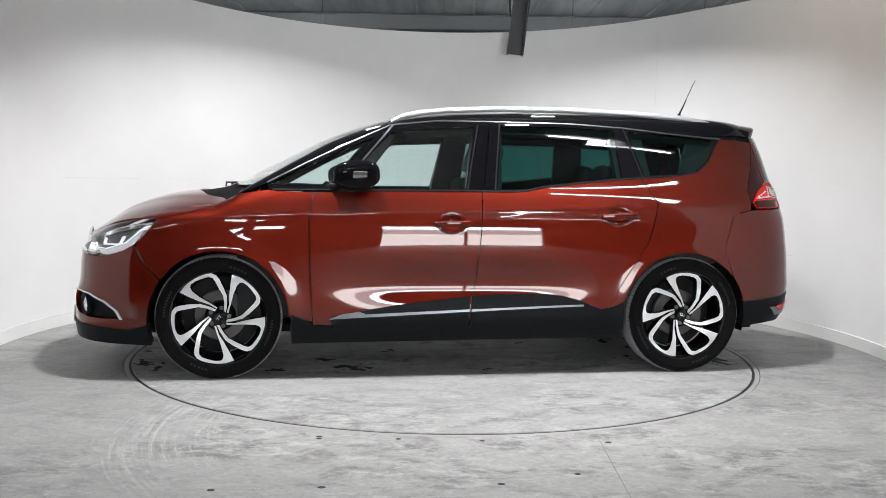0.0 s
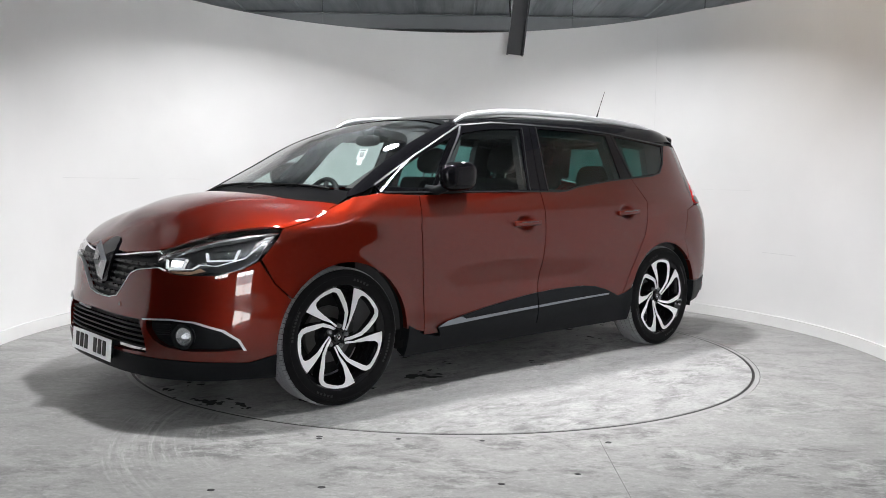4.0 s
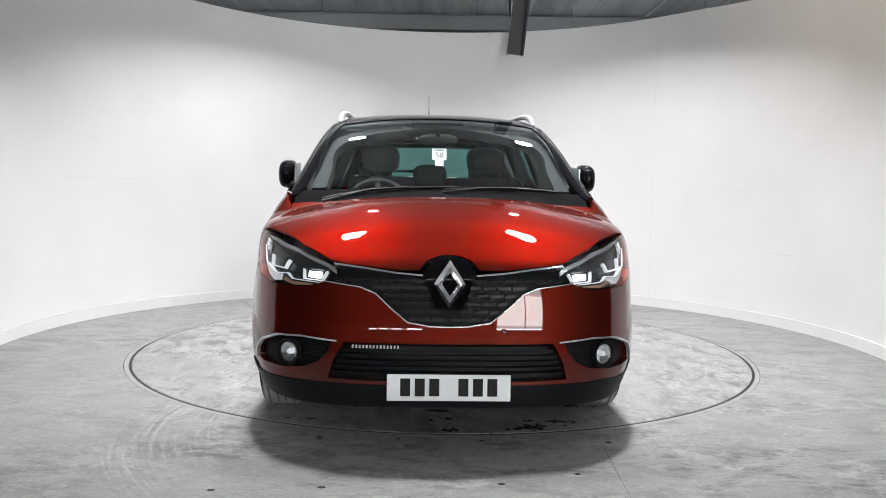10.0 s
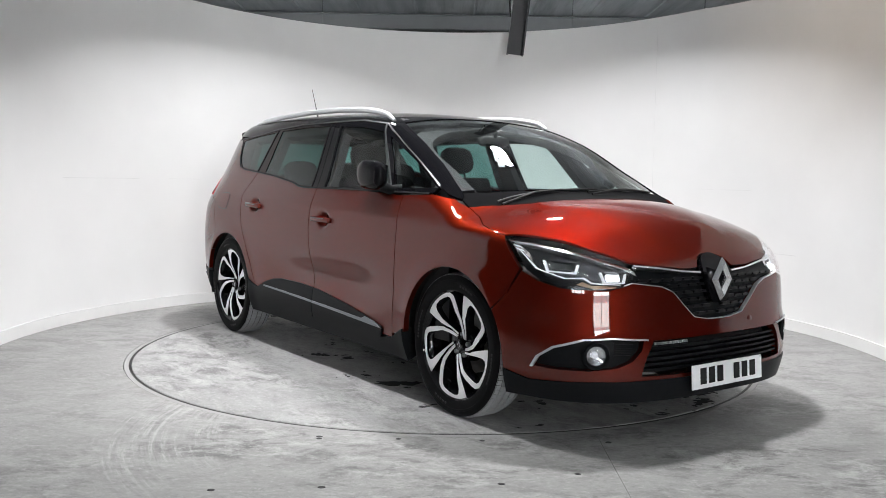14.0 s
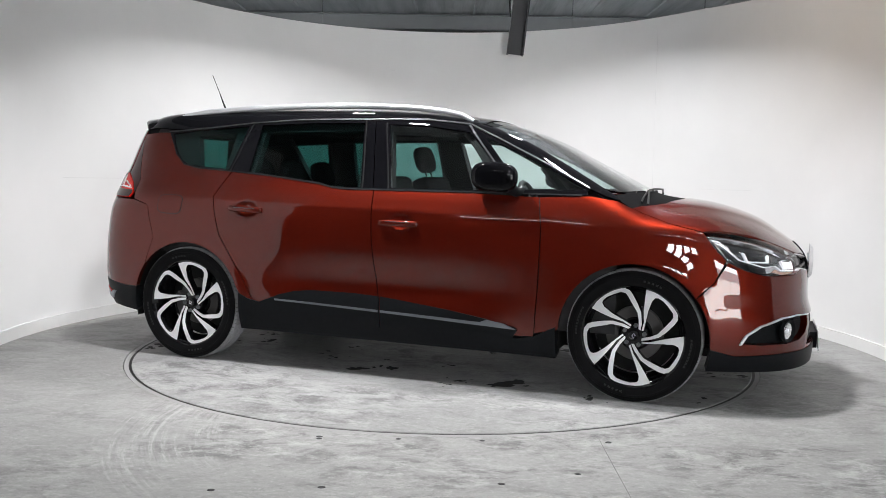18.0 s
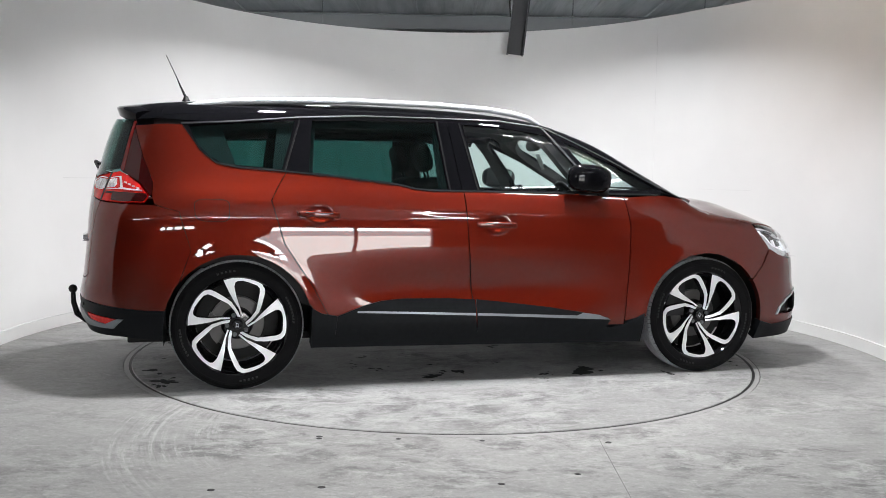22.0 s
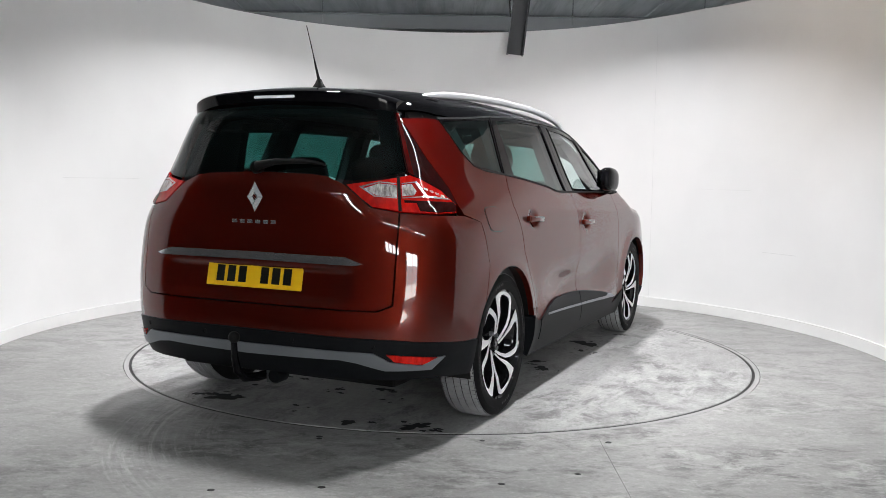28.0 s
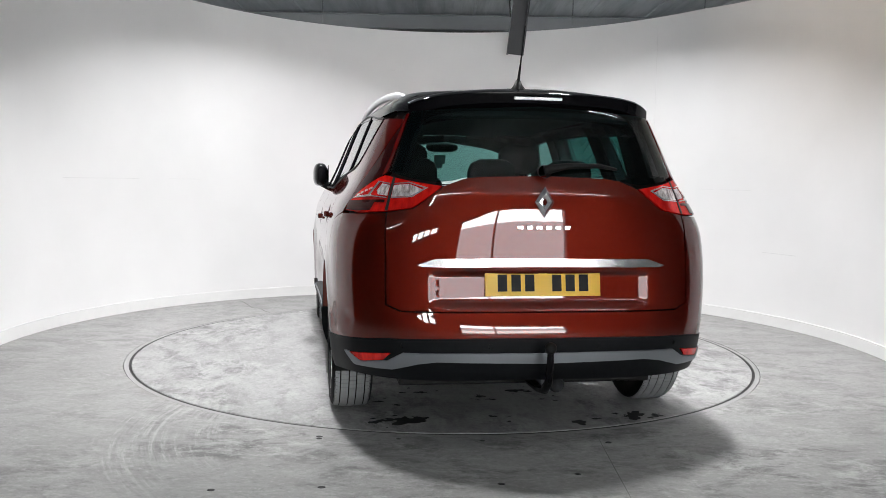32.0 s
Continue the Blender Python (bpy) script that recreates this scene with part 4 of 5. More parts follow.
panel("door_moulding", "side", [(-0.066, 0.478), (-0.228, 0.488), (-0.505, 0.491), (-0.62, 0.48), (-0.72, 0.455), (-0.862, 0.400), (-0.872, 0.30), (-0.054, 0.29)], M_BLACK_PLASTIC, CAR, "black lower door moulding", proud=0.012, fold=0.014)
panel("moulding_strip", "side", [(0.775, 0.350), (0.70, 0.378), (0.60, 0.392), (0.56, 0.376), (-0.05, 0.401), (-0.05, 0.388), (0.5, 0.362)], M_STRIP, CAR, "satin grey strip", proud=0.016, fold=0.006)
panel("moulding_strip", "side", [(-0.064, 0.401), (-0.75, 0.428), (-0.75, 0.418), (-0.064, 0.388)], M_STRIP, CAR, "satin grey strip", proud=0.016, fold=0.006)

# side glass, its black surrounds and bright line
QG = [(1.128, 1.124), (0.905, 1.240), (0.675, 1.345), (0.512, 1.412), (0.632, 1.269), (0.749, 1.115)]
FW = [(0.410, 1.443), (0.168, 1.478), (-0.104, 1.492), (-0.026, 1.112), (0.70, 1.110), (0.582, 1.263)]
RW = [(-0.270, 1.502), (-0.613, 1.503), (-0.985, 1.490), (-1.012, 1.197), (-0.507, 1.140), (-0.40, 1.115), (-0.222, 1.112)]
RQ = [(-1.080, 1.486), (-1.430, 1.462), (-1.662, 1.440), (-1.61, 1.338), (-1.545, 1.272), (-1.476, 1.236), (-1.160, 1.208)]
panel("window_surround", "side", [(1.135, 1.130), (0.847, 1.280), (0.579, 1.409), (0.43, 1.470), (0.42, 1.445), (0.585, 1.255), (0.705, 1.098), (1.12, 1.096)], M_BLACK_GLOSS, CAR, holes=(QG,), fold=0.02, step=0.02)
panel("window_surround", "side", [(0.42, 1.478), (0.407, 1.486), (0.13, 1.517), (-0.195, 1.521), (-0.135, 1.105), (0.70, 1.101)], M_BLACK_GLOSS, CAR, holes=(FW,), fold=0.02, step=0.02)
panel("window_surround", "side", [(-0.20, 1.521), (-0.689, 1.521), (-1.046, 1.503), (-1.138, 1.200), (-0.868, 1.178), (-0.506, 1.135), (-0.40, 1.112), (-0.312, 1.105), (-0.14, 1.105)], M_BLACK_GLOSS, CAR, holes=(RW,), fold=0.02, step=0.02)
panel("window_surround", "side", [(-1.052, 1.502), (-1.431, 1.468), (-1.70, 1.450), (-1.655, 1.388), (-1.595, 1.300), (-1.514, 1.238), (-1.389, 1.216), (-1.144, 1.2005)], M_BLACK_GLOSS, CAR, holes=(RQ,), fold=0.02, step=0.02)
panel("quarter_light", "side", QG, M_GLASS, CAR, "clear front quarter glass", proud=-0.004, fold=0)
panel("front_door_glass", "side", FW, M_GLASS, CAR, "clear door glass", proud=-0.004, fold=0)
panel("rear_door_glass", "side", RW, M_GLASS_DARK, CAR, "dark privacy glass", proud=-0.004, fold=0)
panel("rear_quarter_glass", "side", RQ, M_GLASS_DARK, CAR, "dark privacy glass", proud=-0.004, fold=0)
TOPLINE = [(1.135, 1.136), (0.847, 1.286), (0.579, 1.415), (0.407, 1.492), (0.13, 1.523), (-0.15, 1.527), (-0.689, 1.527), (-1.05, 1.509), (-1.431, 1.474), (-1.70, 1.456)]
panel("bright_strip", "side", TOPLINE + [(x, z - 0.007) for x, z in TOPLINE[::-1]], M_DULL, CAR, "satin bright window strip", proud=0.005, fold=0.006, step=0.02)
BELT = [(1.10, 1.098), (0.38, 1.103), (-0.126, 1.106), (-0.312, 1.106), (-0.40, 1.113), (-0.506, 1.136), (-0.868, 1.179), (-1.13, 1.201), (-1.389, 1.219), (-1.514, 1.243), (-1.595, 1.305), (-1.655, 1.392), (-1.70, 1.456)]
panel("belt_strip", "side", BELT + [(x + (0.008 if z > 1.25 else 0), z - 0.008) for x, z in BELT[::-1]], M_DARK_TRIM, CAR, "dark belt strip", proud=0.004, fold=0.006, step=0.02)
for line in ([(0.405, 1.485), (0.735, 1.10), (0.722, 1.10), (0.392, 1.485)], [(-0.118, 1.50), (-0.036, 1.11), (-0.044, 1.11), (-0.126, 1.50)], [(-0.262, 1.51), (-0.212, 1.11), (-0.204, 1.11), (-0.254, 1.51)], [(-1.055, 1.503), (-1.147, 1.205), (-1.138, 1.205), (-1.046, 1.503)]):
    panel("pillar_strip", "side", line, M_DULL if line[0][0] == 0.405 else M_DARK_TRIM, CAR, proud=0.004, fold=0.005, step=0.02)

# windscreen and rear glass
panel("windscreen", "top", [(1.372, 0), (1.362, 0.24), (1.322, 0.48), (1.268, 0.66), (1.215, 0.708), (0.85, 0.654), (0.49, 0.602), (0.462, 0.4), (0.447, 0.2), (0.445, 0)], M_GLASS, CAR, "clear raked windscreen", mirror=2, proud=-0.004, fold=0)
panel("screen_band", "top", [(0.447, 0), (0.449, 0.2), (0.464, 0.4), (0.487, 0.604), (0.54, 0.60), (0.525, 0.4), (0.51, 0.2), (0.508, 0)], M_DARK_TRIM, CAR, mirror=2, proud=-0.008, fold=0)
panel("rear_glass", "rear", [(0, 1.50), (36.4, 1.47), (38.6, 1.20), (33.0, 1.172), (26.3, 1.156), (22.5, 1.163), (19.8, 1.176), (15.8, 1.186), (0, 1.194)], M_GLASS_DARK, CAR, "dark tailgate glass", mirror=2, fold=0)
REAR_EDGE = [(-1.847, 1.058), (-1.842, 1.13), (-1.870, 1.195), (-1.898, 1.26), (-1.924, 1.345), (-1.949, 1.437)]
panel("rear_pillar_cover", "rear", [(36.6, 1.468), (38.8, 1.20), (39.7, 1.186), (42.5, 1.169), (47.7, 1.121), (51.5, 1.058)] + [round_side(x, z, "rear") for x, z in REAR_EDGE], M_RED_SMOKE, CAR, "smoked dark red pillar lens", fold=0.02)
panel("glass_border", "rear", [(36.3, 1.472), (38.5, 1.20), (33.5, 1.195), (31.5, 1.475)], M_BLACK_GLOSS, CAR, fold=0, proud=-0.005)

# lamps
LAMP = [(57.3, 0.916), (49.5, 0.908), (37.8, 0.870), (28.6, 0.818), (26.0, 0.792), (27.7, 0.740), (30.2, 0.707), (35.4, 0.701), (43.1, 0.705), (48.6, 0.733), (52.4, 0.772), (54.7, 0.836)]
for side in (1, -1):
    lamp = panel("headlamp", "front", LAMP, M_LAMP_BOWL, CAR, "clear headlamp with smoked bowl and lit projectors", proud=-0.055, fold=0.0, step=0.02, mirror=side)[0]
    brow = LAMP[:5]
    panel("lamp_brow", "front", brow + [(u - 0.4, v - 0.009 - 0.004 * k) for k, (u, v) in enumerate(brow)][::-1], M_BRIGHT, lamp, "bright upper edge", proud=-0.026, fold=0.02, step=0.015, mirror=side)
    for u0, v0, w, h, lit in ((27.9, 0.733, 6.6, 0.048, True), (39.0, 0.774, 9.0, 0.046, False)):
        k = w / 6.6
        panel("light_guide", "front", [(u0, v0 + h), (u0 + 0.7 * k, v0 - 0.004), (u0 + w - 0.7 * k, v0), (u0 + w, v0 + h + 0.006), (u0 + w - 0.5 * k, v0 + h + 0.006), (u0 + w - 1.1 * k, v0 + 0.006), (u0 + 1.1 * k, v0 + 0.003), (u0 + 0.5 * k, v0 + h)], M_LAMP_WHITE, lamp, "white light guide", proud=-0.030, fold=0.014, step=0.012, mirror=side)
        panel("projector", "front", [(u0 + 1.7 * k, v0 + h), (u0 + 1.8 * k, v0 + 0.013), (u0 + w - 1.8 * k, v0 + 0.015), (u0 + w - 1.6 * k, v0 + h)], M_LAMP_LIT if lit else M_LAMP_BOWL, lamp, "lit projector lens" if lit else "dark projector lens", proud=-0.038, fold=0.014, step=0.012, mirror=side)
        panel("projector_hood", "front", [(u0 + 0.8 * k, v0 + h + 0.006), (u0 + w - 0.8 * k, v0 + h + 0.010), (u0 + w - 0.9 * k, v0 + h + 0.020), (u0 + 1.0 * k, v0 + h + 0.015)], M_LAMP_BOWL, lamp, proud=-0.03, fold=0.02, step=0.012, mirror=side)
    panel("chrome_shelf", "front", [(29.6, 0.722), (36.2, 0.730), (38.2, 0.752), (42.0, 0.748), (48.5, 0.782), (53.2, 0.862), (54.6, 0.858), (52.0, 0.778), (48.4, 0.738), (43.2, 0.712), (40.2, 0.718), (38.4, 0.734), (36.8, 0.714), (30.0, 0.709)], M_CHROME, lamp, "bright lower shelf", proud=-0.024, fold=0.02, step=0.012, mirror=side)
    panel("light_guide", "front", [(29.8, 0.725), (36.4, 0.732), (38.2, 0.755), (42.4, 0.750), (48.9, 0.785), (53.5, 0.862), (53.8, 0.861), (49.5, 0.783), (42.7, 0.746), (38.6, 0.750), (36.7, 0.728), (30.0, 0.721)], M_LAMP_WHITE, lamp, "white light guide", proud=-0.020, fold=0.012, step=0.012, mirror=side)
    panel("indicator", "front", [(30.6, 0.716), (36.6, 0.720), (38.6, 0.736), (40.0, 0.722), (36.0, 0.704), (31.2, 0.708)], M_AMBER, lamp, "bronze indicator", proud=-0.022, fold=0.01, step=0.012, mirror=side)
    panel("side_reflector", "front", [(50.2, 0.792), (52.6, 0.796), (54.6, 0.845), (56.2, 0.898), (54.0, 0.898), (51.6, 0.862)], M_LAMP_CLEAR, lamp, "pale ribbed side reflector", proud=-0.034, fold=0.01, step=0.012, mirror=side)
    for k in range(5):
        panel("flute", "front", [(50.4 + k * 0.7, 0.800 + k * 0.020), (53.0 + k * 0.6, 0.808 + k * 0.020), (53.4 + k * 0.6, 0.818 + k * 0.020), (50.8 + k * 0.7, 0.808 + k * 0.020)], M_LAMP_WHITE, lamp, "white flute", proud=-0.028, fold=0.01, step=0.012, mirror=side)
    panel("lens", "front", LAMP, M_LENS, lamp, "clear lens", proud=0.0, fold=0.0, step=0.02, mirror=side)
    tail = panel("tail_lamp", "rear", [(24.6, 1.139), (28.0, 1.083), (30.6, 1.045), (36.6, 1.026), (45.0, 1.018), (50.8, 1.020), (51.3, 1.055), (47.3, 1.118), (42.2, 1.165), (39.5, 1.182), (32.7, 1.160)], M_RED_LENS, CAR, "red tail lamp with clear centre", proud=0.003, fold=0.012, step=0.015, mirror=side)[0]
    panel("clear_lens", "rear", [(28.8, 1.122), (31.5, 1.094), (36.0, 1.088), (36.0, 1.138), (32.0, 1.144)], M_LAMP_CLEAR, tail, "clear reversing lens", proud=0.006, fold=0.004, step=0.012, mirror=side)
    panel("clear_lens", "rear", [(37.2, 1.092), (40.0, 1.096), (40.6, 1.112), (39.6, 1.144), (37.2, 1.138)], M_LAMP_CLEAR, tail, "clear indicator lens", proud=0.006, fold=0.004, step=0.012, mirror=side)
    panel("light_bar", "rear", [(41.8, 1.088), (49.3, 1.076), (48.9, 1.082), (42.3, 1.096)], M_LAMP_WHITE, tail, "pale light bar", proud=0.006, fold=0.003, step=0.012, mirror=side)
    panel("lamp_riser", "rear", [(36.9, 1.462), (37.8, 1.46), (39.4, 1.30), (40.6, 1.182), (39.2, 1.198), (38.3, 1.30)], M_RED_DEEP, tail, "thin red lens beside the rear glass", proud=0.003, fold=0.004, step=0.012, mirror=side)
    panel("dark_lens", "rear", [(37.6, 1.074), (44.0, 1.070), (50.4, 1.064), (51.2, 1.050), (50.6, 1.024), (44.5, 1.022), (41.0, 1.028), (40.4, 1.062), (37.6, 1.064)], M_RED_SMOKE, tail, "smoked lower lens", proud=0.006, fold=0.003, step=0.012, mirror=side)
    panel("bright_edge", "rear", [(27.6, 1.130), (31.0, 1.088), (36.0, 1.081), (36.0, 1.085), (31.3, 1.092), (28.4, 1.128), (32.2, 1.148), (36.0, 1.142), (36.0, 1.146), (32.2, 1.153)], M_BRIGHT, tail, "bright lens edge", proud=0.007, fold=0.003, step=0.01, mirror=side)
    panel("bright_edge", "rear", [(37.2, 1.081), (42.0, 1.086), (49.6, 1.074), (49.2, 1.079), (43.2, 1.094), (41.0, 1.155), (37.2, 1.146), (37.2, 1.142), (40.4, 1.150), (42.4, 1.094), (41.6, 1.090), (37.2, 1.085)], M_BRIGHT, tail, "bright lens edge", proud=0.007, fold=0.003, step=0.01, mirror=side)
    for k in range(4):
        panel("led_spot", "rear", [(42.6 + 1.5 * k, 1.128 - 0.010 * k), (43.5 + 1.5 * k, 1.124 - 0.010 * k), (43.6 + 1.5 * k, 1.116 - 0.010 * k), (42.7 + 1.5 * k, 1.120 - 0.010 * k)], M_LAMP_CLEAR, tail, "pale light spot", proud=0.006, fold=0.003, step=0.01, mirror=side)
    panel("seam", "rear", [(36.2, 1.028), (36.9, 1.028), (36.9, 1.176), (36.2, 1.174)], M_INK, tail, proud=0.005, fold=0.003, step=0.012, mirror=side)

# grilles
panel("upper_grille", "front", [(0, 0.83), (5.0, 0.815), (7.5, 0.765), (12.3, 0.772), (18.9, 0.785), (26.5, 0.80), (27.8, 0.74), (27.6, 0.720)] + GRILLE_LOW[::-1][1:], M_BLACK_PLASTIC, CAR, "black patterned upper grille", mirror=2, proud=-0.03, fold=0, step=0.02)
for row, zz in enumerate((0.572, 0.606, 0.640, 0.674, 0.708, 0.740)):
    lim = [u for u, v in zip(np.linspace(0, 26, 105), np.interp(np.linspace(0, 26, 105), [g[0] for g in GRILLE_LOW], [g[1] for g in GRILLE_LOW])) if v < zz - 0.012]
    stop = lim[-1] if lim else 0.0
    u = 0.6 + (row % 2) * 1.7
    while u + 1.4 < stop:
        e = min(u + 3.1, stop - 0.2)
        rise = 0.0016
        panel("grille_bar", "front", [(u, zz - 0.002), (u + 0.5, zz - 0.008), (e - 0.2, zz - 0.007 + rise), (e, zz + 0.002 + rise), (e - 0.5, zz + 0.007 + rise), (u + 0.2, zz + 0.005)], M_GRILLE, CAR, proud=-0.010, fold=0.018, step=0.015)
        u += 3.4
for strip, wdt in (([(6.2, 0.757), (12.3, 0.766), (18.9, 0.782), (26.6, 0.797)], 0.007), (GRILLE_LOW + [(29.2, 0.716)], 0.004)):
    panel("grille_strip", "front", strip + [(u, v + wdt) for u, v in strip[::-1]], M_BRIGHT if wdt > 0.005 else M_SATIN, CAR, "thin bright grille strip", proud=0.001, fold=0.02, step=0.015, mirror=0)
panel("emblem_mount", "front", [(0, 0.840), (2.0, 0.837), (3.9, 0.820), (5.2, 0.79), (5.5, 0.757), (4.7, 0.70), (3.2, 0.63), (2.4, 0.618), (0, 0.618)], M_BLACK_GLOSS, CAR, "gloss black emblem mount", mirror=2, proud=0.006, fold=0.05, step=0.02)


def diamond(name, cx, cz, w, h, thick, sign, hole=0.46):
    """A faceted open lozenge standing on the centre line; sign: 1 faces ahead, -1 back."""
    bm = bmesh.new()
    rows = []
    for f, d in ((1.0, 0.0), (0.5 + hole / 2, thick), (hole, thick * 0.25), (hole * 0.97, -0.01)):
        rows.append([bm.verts.new((cx + sign * d, sign * u * w * f, cz + v * h * (f if f > 0.7 else f * 0.95))) for u, v in ((0, 1), (1, 0), (0, -1), (-1, 0))])
    for a, b in zip(rows, rows[1:]):
        for k in range(4):
            bm.faces.new((a[k], a[(k + 1) % 4], b[(k + 1) % 4], b[k]))
    return part(name, bm, M_BRIGHT, CAR, "chrome lozenge emblem")


diamond("emblem", 2.288, 0.727, 0.068, 0.104, 0.022, 1, 0.50)
diamond("emblem", -2.226, 1.077, 0.044, 0.068, 0.016, -1, 0.26)
for k in range(6):
    x0 = 0.118 - k * 0.0425
    pz = 0.966
    part("badge_bar", box_bm(0.006, 0.027, 0.016, pose(float(cast("rear", [0.0], [pz])[0][0]) - 0.004, x0 - 0.01, pz), 0.0015), M_BRIGHT, CAR, "chrome lettering bar")
panel("lower_grille", "front", LOWER_HOLE, M_INK, CAR, "black lower grille", mirror=2, proud=-0.06, fold=0, step=0.03)
for zz in (0.345, 0.370, 0.395, 0.420, 0.445):
    e = float(np.interp(zz, [0.325, 0.39, 0.472], [25.0, 24.1, 22.0]))
    panel("grille_slat", "front", [(0, zz - 0.0045), (e, zz - 0.0045), (e, zz + 0.0045), (0, zz + 0.0045)], M_BLACK_PLASTIC, CAR, mirror=2, proud=-0.012, fold=0.04, step=0.05)
for k in range(14):
    panel("air_fin", "front", [(-21 + k * 0.75, 0.455), (-20.65 + k * 0.75, 0.455), (-20.65 + k * 0.75, 0.469), (-21 + k * 0.75, 0.469)], M_SATIN, CAR, mirror=1, proud=-0.03, fold=0.01, step=0.05)
for side in (1, -1):
    bezel = panel("fog_bezel", "front", FOG_HOLE, M_BLACK_PLASTIC, CAR, "black fog lamp bezel", proud=-0.035, fold=0, step=0.02, mirror=side)[0]
    c = cast("front", [35.4], [0.412])[0]
    d = Vector((0.86, side * 0.5, 0)).normalized()
    spin = Vector((0, 1, 0)).rotation_difference(d).to_matrix().to_4x4()
    at = Matrix.Translation((c[0] - 0.012, side * c[1] - side * 0.006, c[2])) @ spin
    part("fog_ring", revolve([(0.052, -0.02), (0.062, 0.0), (0.058, 0.012), (0.045, 0.004), (0.042, -0.02)], 32, m=at), M_BLACK_PLASTIC, bezel, smooth=40)
    part("fog_reflector", revolve([(0.0, -0.012), (0.02, -0.008), (0.042, 0.0)], 28, m=at), M_BRIGHT, bezel, "chrome fog reflector", smooth=60)
    part("fog_lens", revolve([(0.0, 0.016), (0.02, 0.012), (0.042, 0.002)], 28, m=at), M_LENS, bezel, "clear fog lens", smooth=60)
    part("fog_bulb", revolve([(0.0, 0.006), (0.009, 0.004), (0.012, -0.006)], 16, m=at), M_LAMP_WHITE, bezel, smooth=60)
    curve = [(49.6, 0.348), (48.2, 0.40), (44.8, 0.448), (38.4, 0.486), (32.1, 0.493), (24.0, 0.481)]
    panel("fog_strip", "front", curve + [(24.0, 0.475), (32.0, 0.486), (38.0, 0.479), (44.3, 0.441), (47.6, 0.396), (48.9, 0.348)], M_SATIN, CAR, "satin bright fog lamp strip", proud=0.008, fold=0.016, step=0.015, mirror=side)
    for k in range(6):
        panel("bezel_louvre", "front", [(26.6 + 0.2 * k, 0.470 - 0.012 * k), (31.5, 0.474 - 0.012 * k), (31.5, 0.468 - 0.012 * k), (26.8 + 0.2 * k, 0.464 - 0.012 * k)], M_DARK_TRIM, bezel, proud=-0.026, fold=0.01, step=0.03, mirror=side)


# plates: plain bars stand for the characters
def plate(name, m, back, label):
    bm = box_bm(0.52, 0.111, 0.006, None, 0.0025)
    ob = part(name, bm, back, CAR, label)
    ob.matrix_basis = m
    for k in range(7):
        if k == 3:
            continue
        part("plate_bar", box_bm(0.042, 0.074, 0.003, pose(-0.183 + k * 0.061, 0.002, 0.0045), 0.001), M_INK, ob)
    return ob


plate("front_plate", Matrix.Translation((2.346, 0, 0.297)) @ pose(0, 0, 0, 86, 0, 90), M_WHITE_PLATE, "white front plate with dark bars")
plate("rear_plate", Matrix.Translation((-2.230, 0, 0.722)) @ pose(0, 0, 0, 79, 0, -90), M_YELLOW_PLATE, "yellow rear plate with dark bars")
part("plate_mount", box_bm(0.06, 0.44, 0.09, pose(2.31, 0, 0.297), 0.006), M_BLACK_PLASTIC, CAR)
panel("tailgate_blade", "rear", [(0, 0.832), (25.0, 0.828), (28.8, 0.800), (27.6, 0.793), (0, 0.797)], M_BRIGHT, CAR, "chrome tailgate blade", mirror=2, proud=0.020, fold=0.024, step=0.02)

# handles, mirrors, rails, spoiler, aerial, wipers, tow ball
for (hx, hz), tilt, door in zip(HANDLES, (1.0, 2.5), (DOOR_F, DOOR_R)):
    for side in (1, -1):
        own = door[0] if side == 1 else door[1]
        p = cast("side", [hx], [hz])[0]
        m = Matrix.Translation((p[0], side * (p[1] + 0.042), p[2])) @ pose(0, 0, 0, 0, tilt)
        bm = box_bm(0.232, 0.026, 0.036, m, 0.011, segs=3)
        for v in bm.verts:
            q = m.inverted() @ v.co
            v.co = m @ Vector((q.x, q.y - side * 0.9 * q.x**2, q.z * (1 - 3.2 * abs(q.x) ** 1.5)))
        part("door_handle", bm, M_PAINT, own, "red door handle with bright edge", smooth=50)
        part("handle_strip", box_bm(0.15, 0.004, 0.005, m @ pose(0, side * 0.011, 0.009), 0.0018), M_DULL, own, "satin strip")
        part("lock_cap", box_bm(0.034, 0.022, 0.03, m @ pose(-0.105, -side * 0.012, 0), 0.008), M_PAINT, own, smooth=50)


def superball(sx, sy, sz, m, n=2.6, res=28):
    """A softened box."""
    bm = bmesh.new()
    bmesh.ops.create_uvsphere(bm, u_segments=res, v_segments=res // 2, radius=1.0)
    for v in bm.verts:
        p = v.co
        k = (abs(p.x) ** n + abs(p.y) ** n + abs(p.z) ** n) ** (-1 / n)
        v.co = m @ Vector((p.x * k * sx, p.y * k * sy, p.z * k * sz))
    return bm


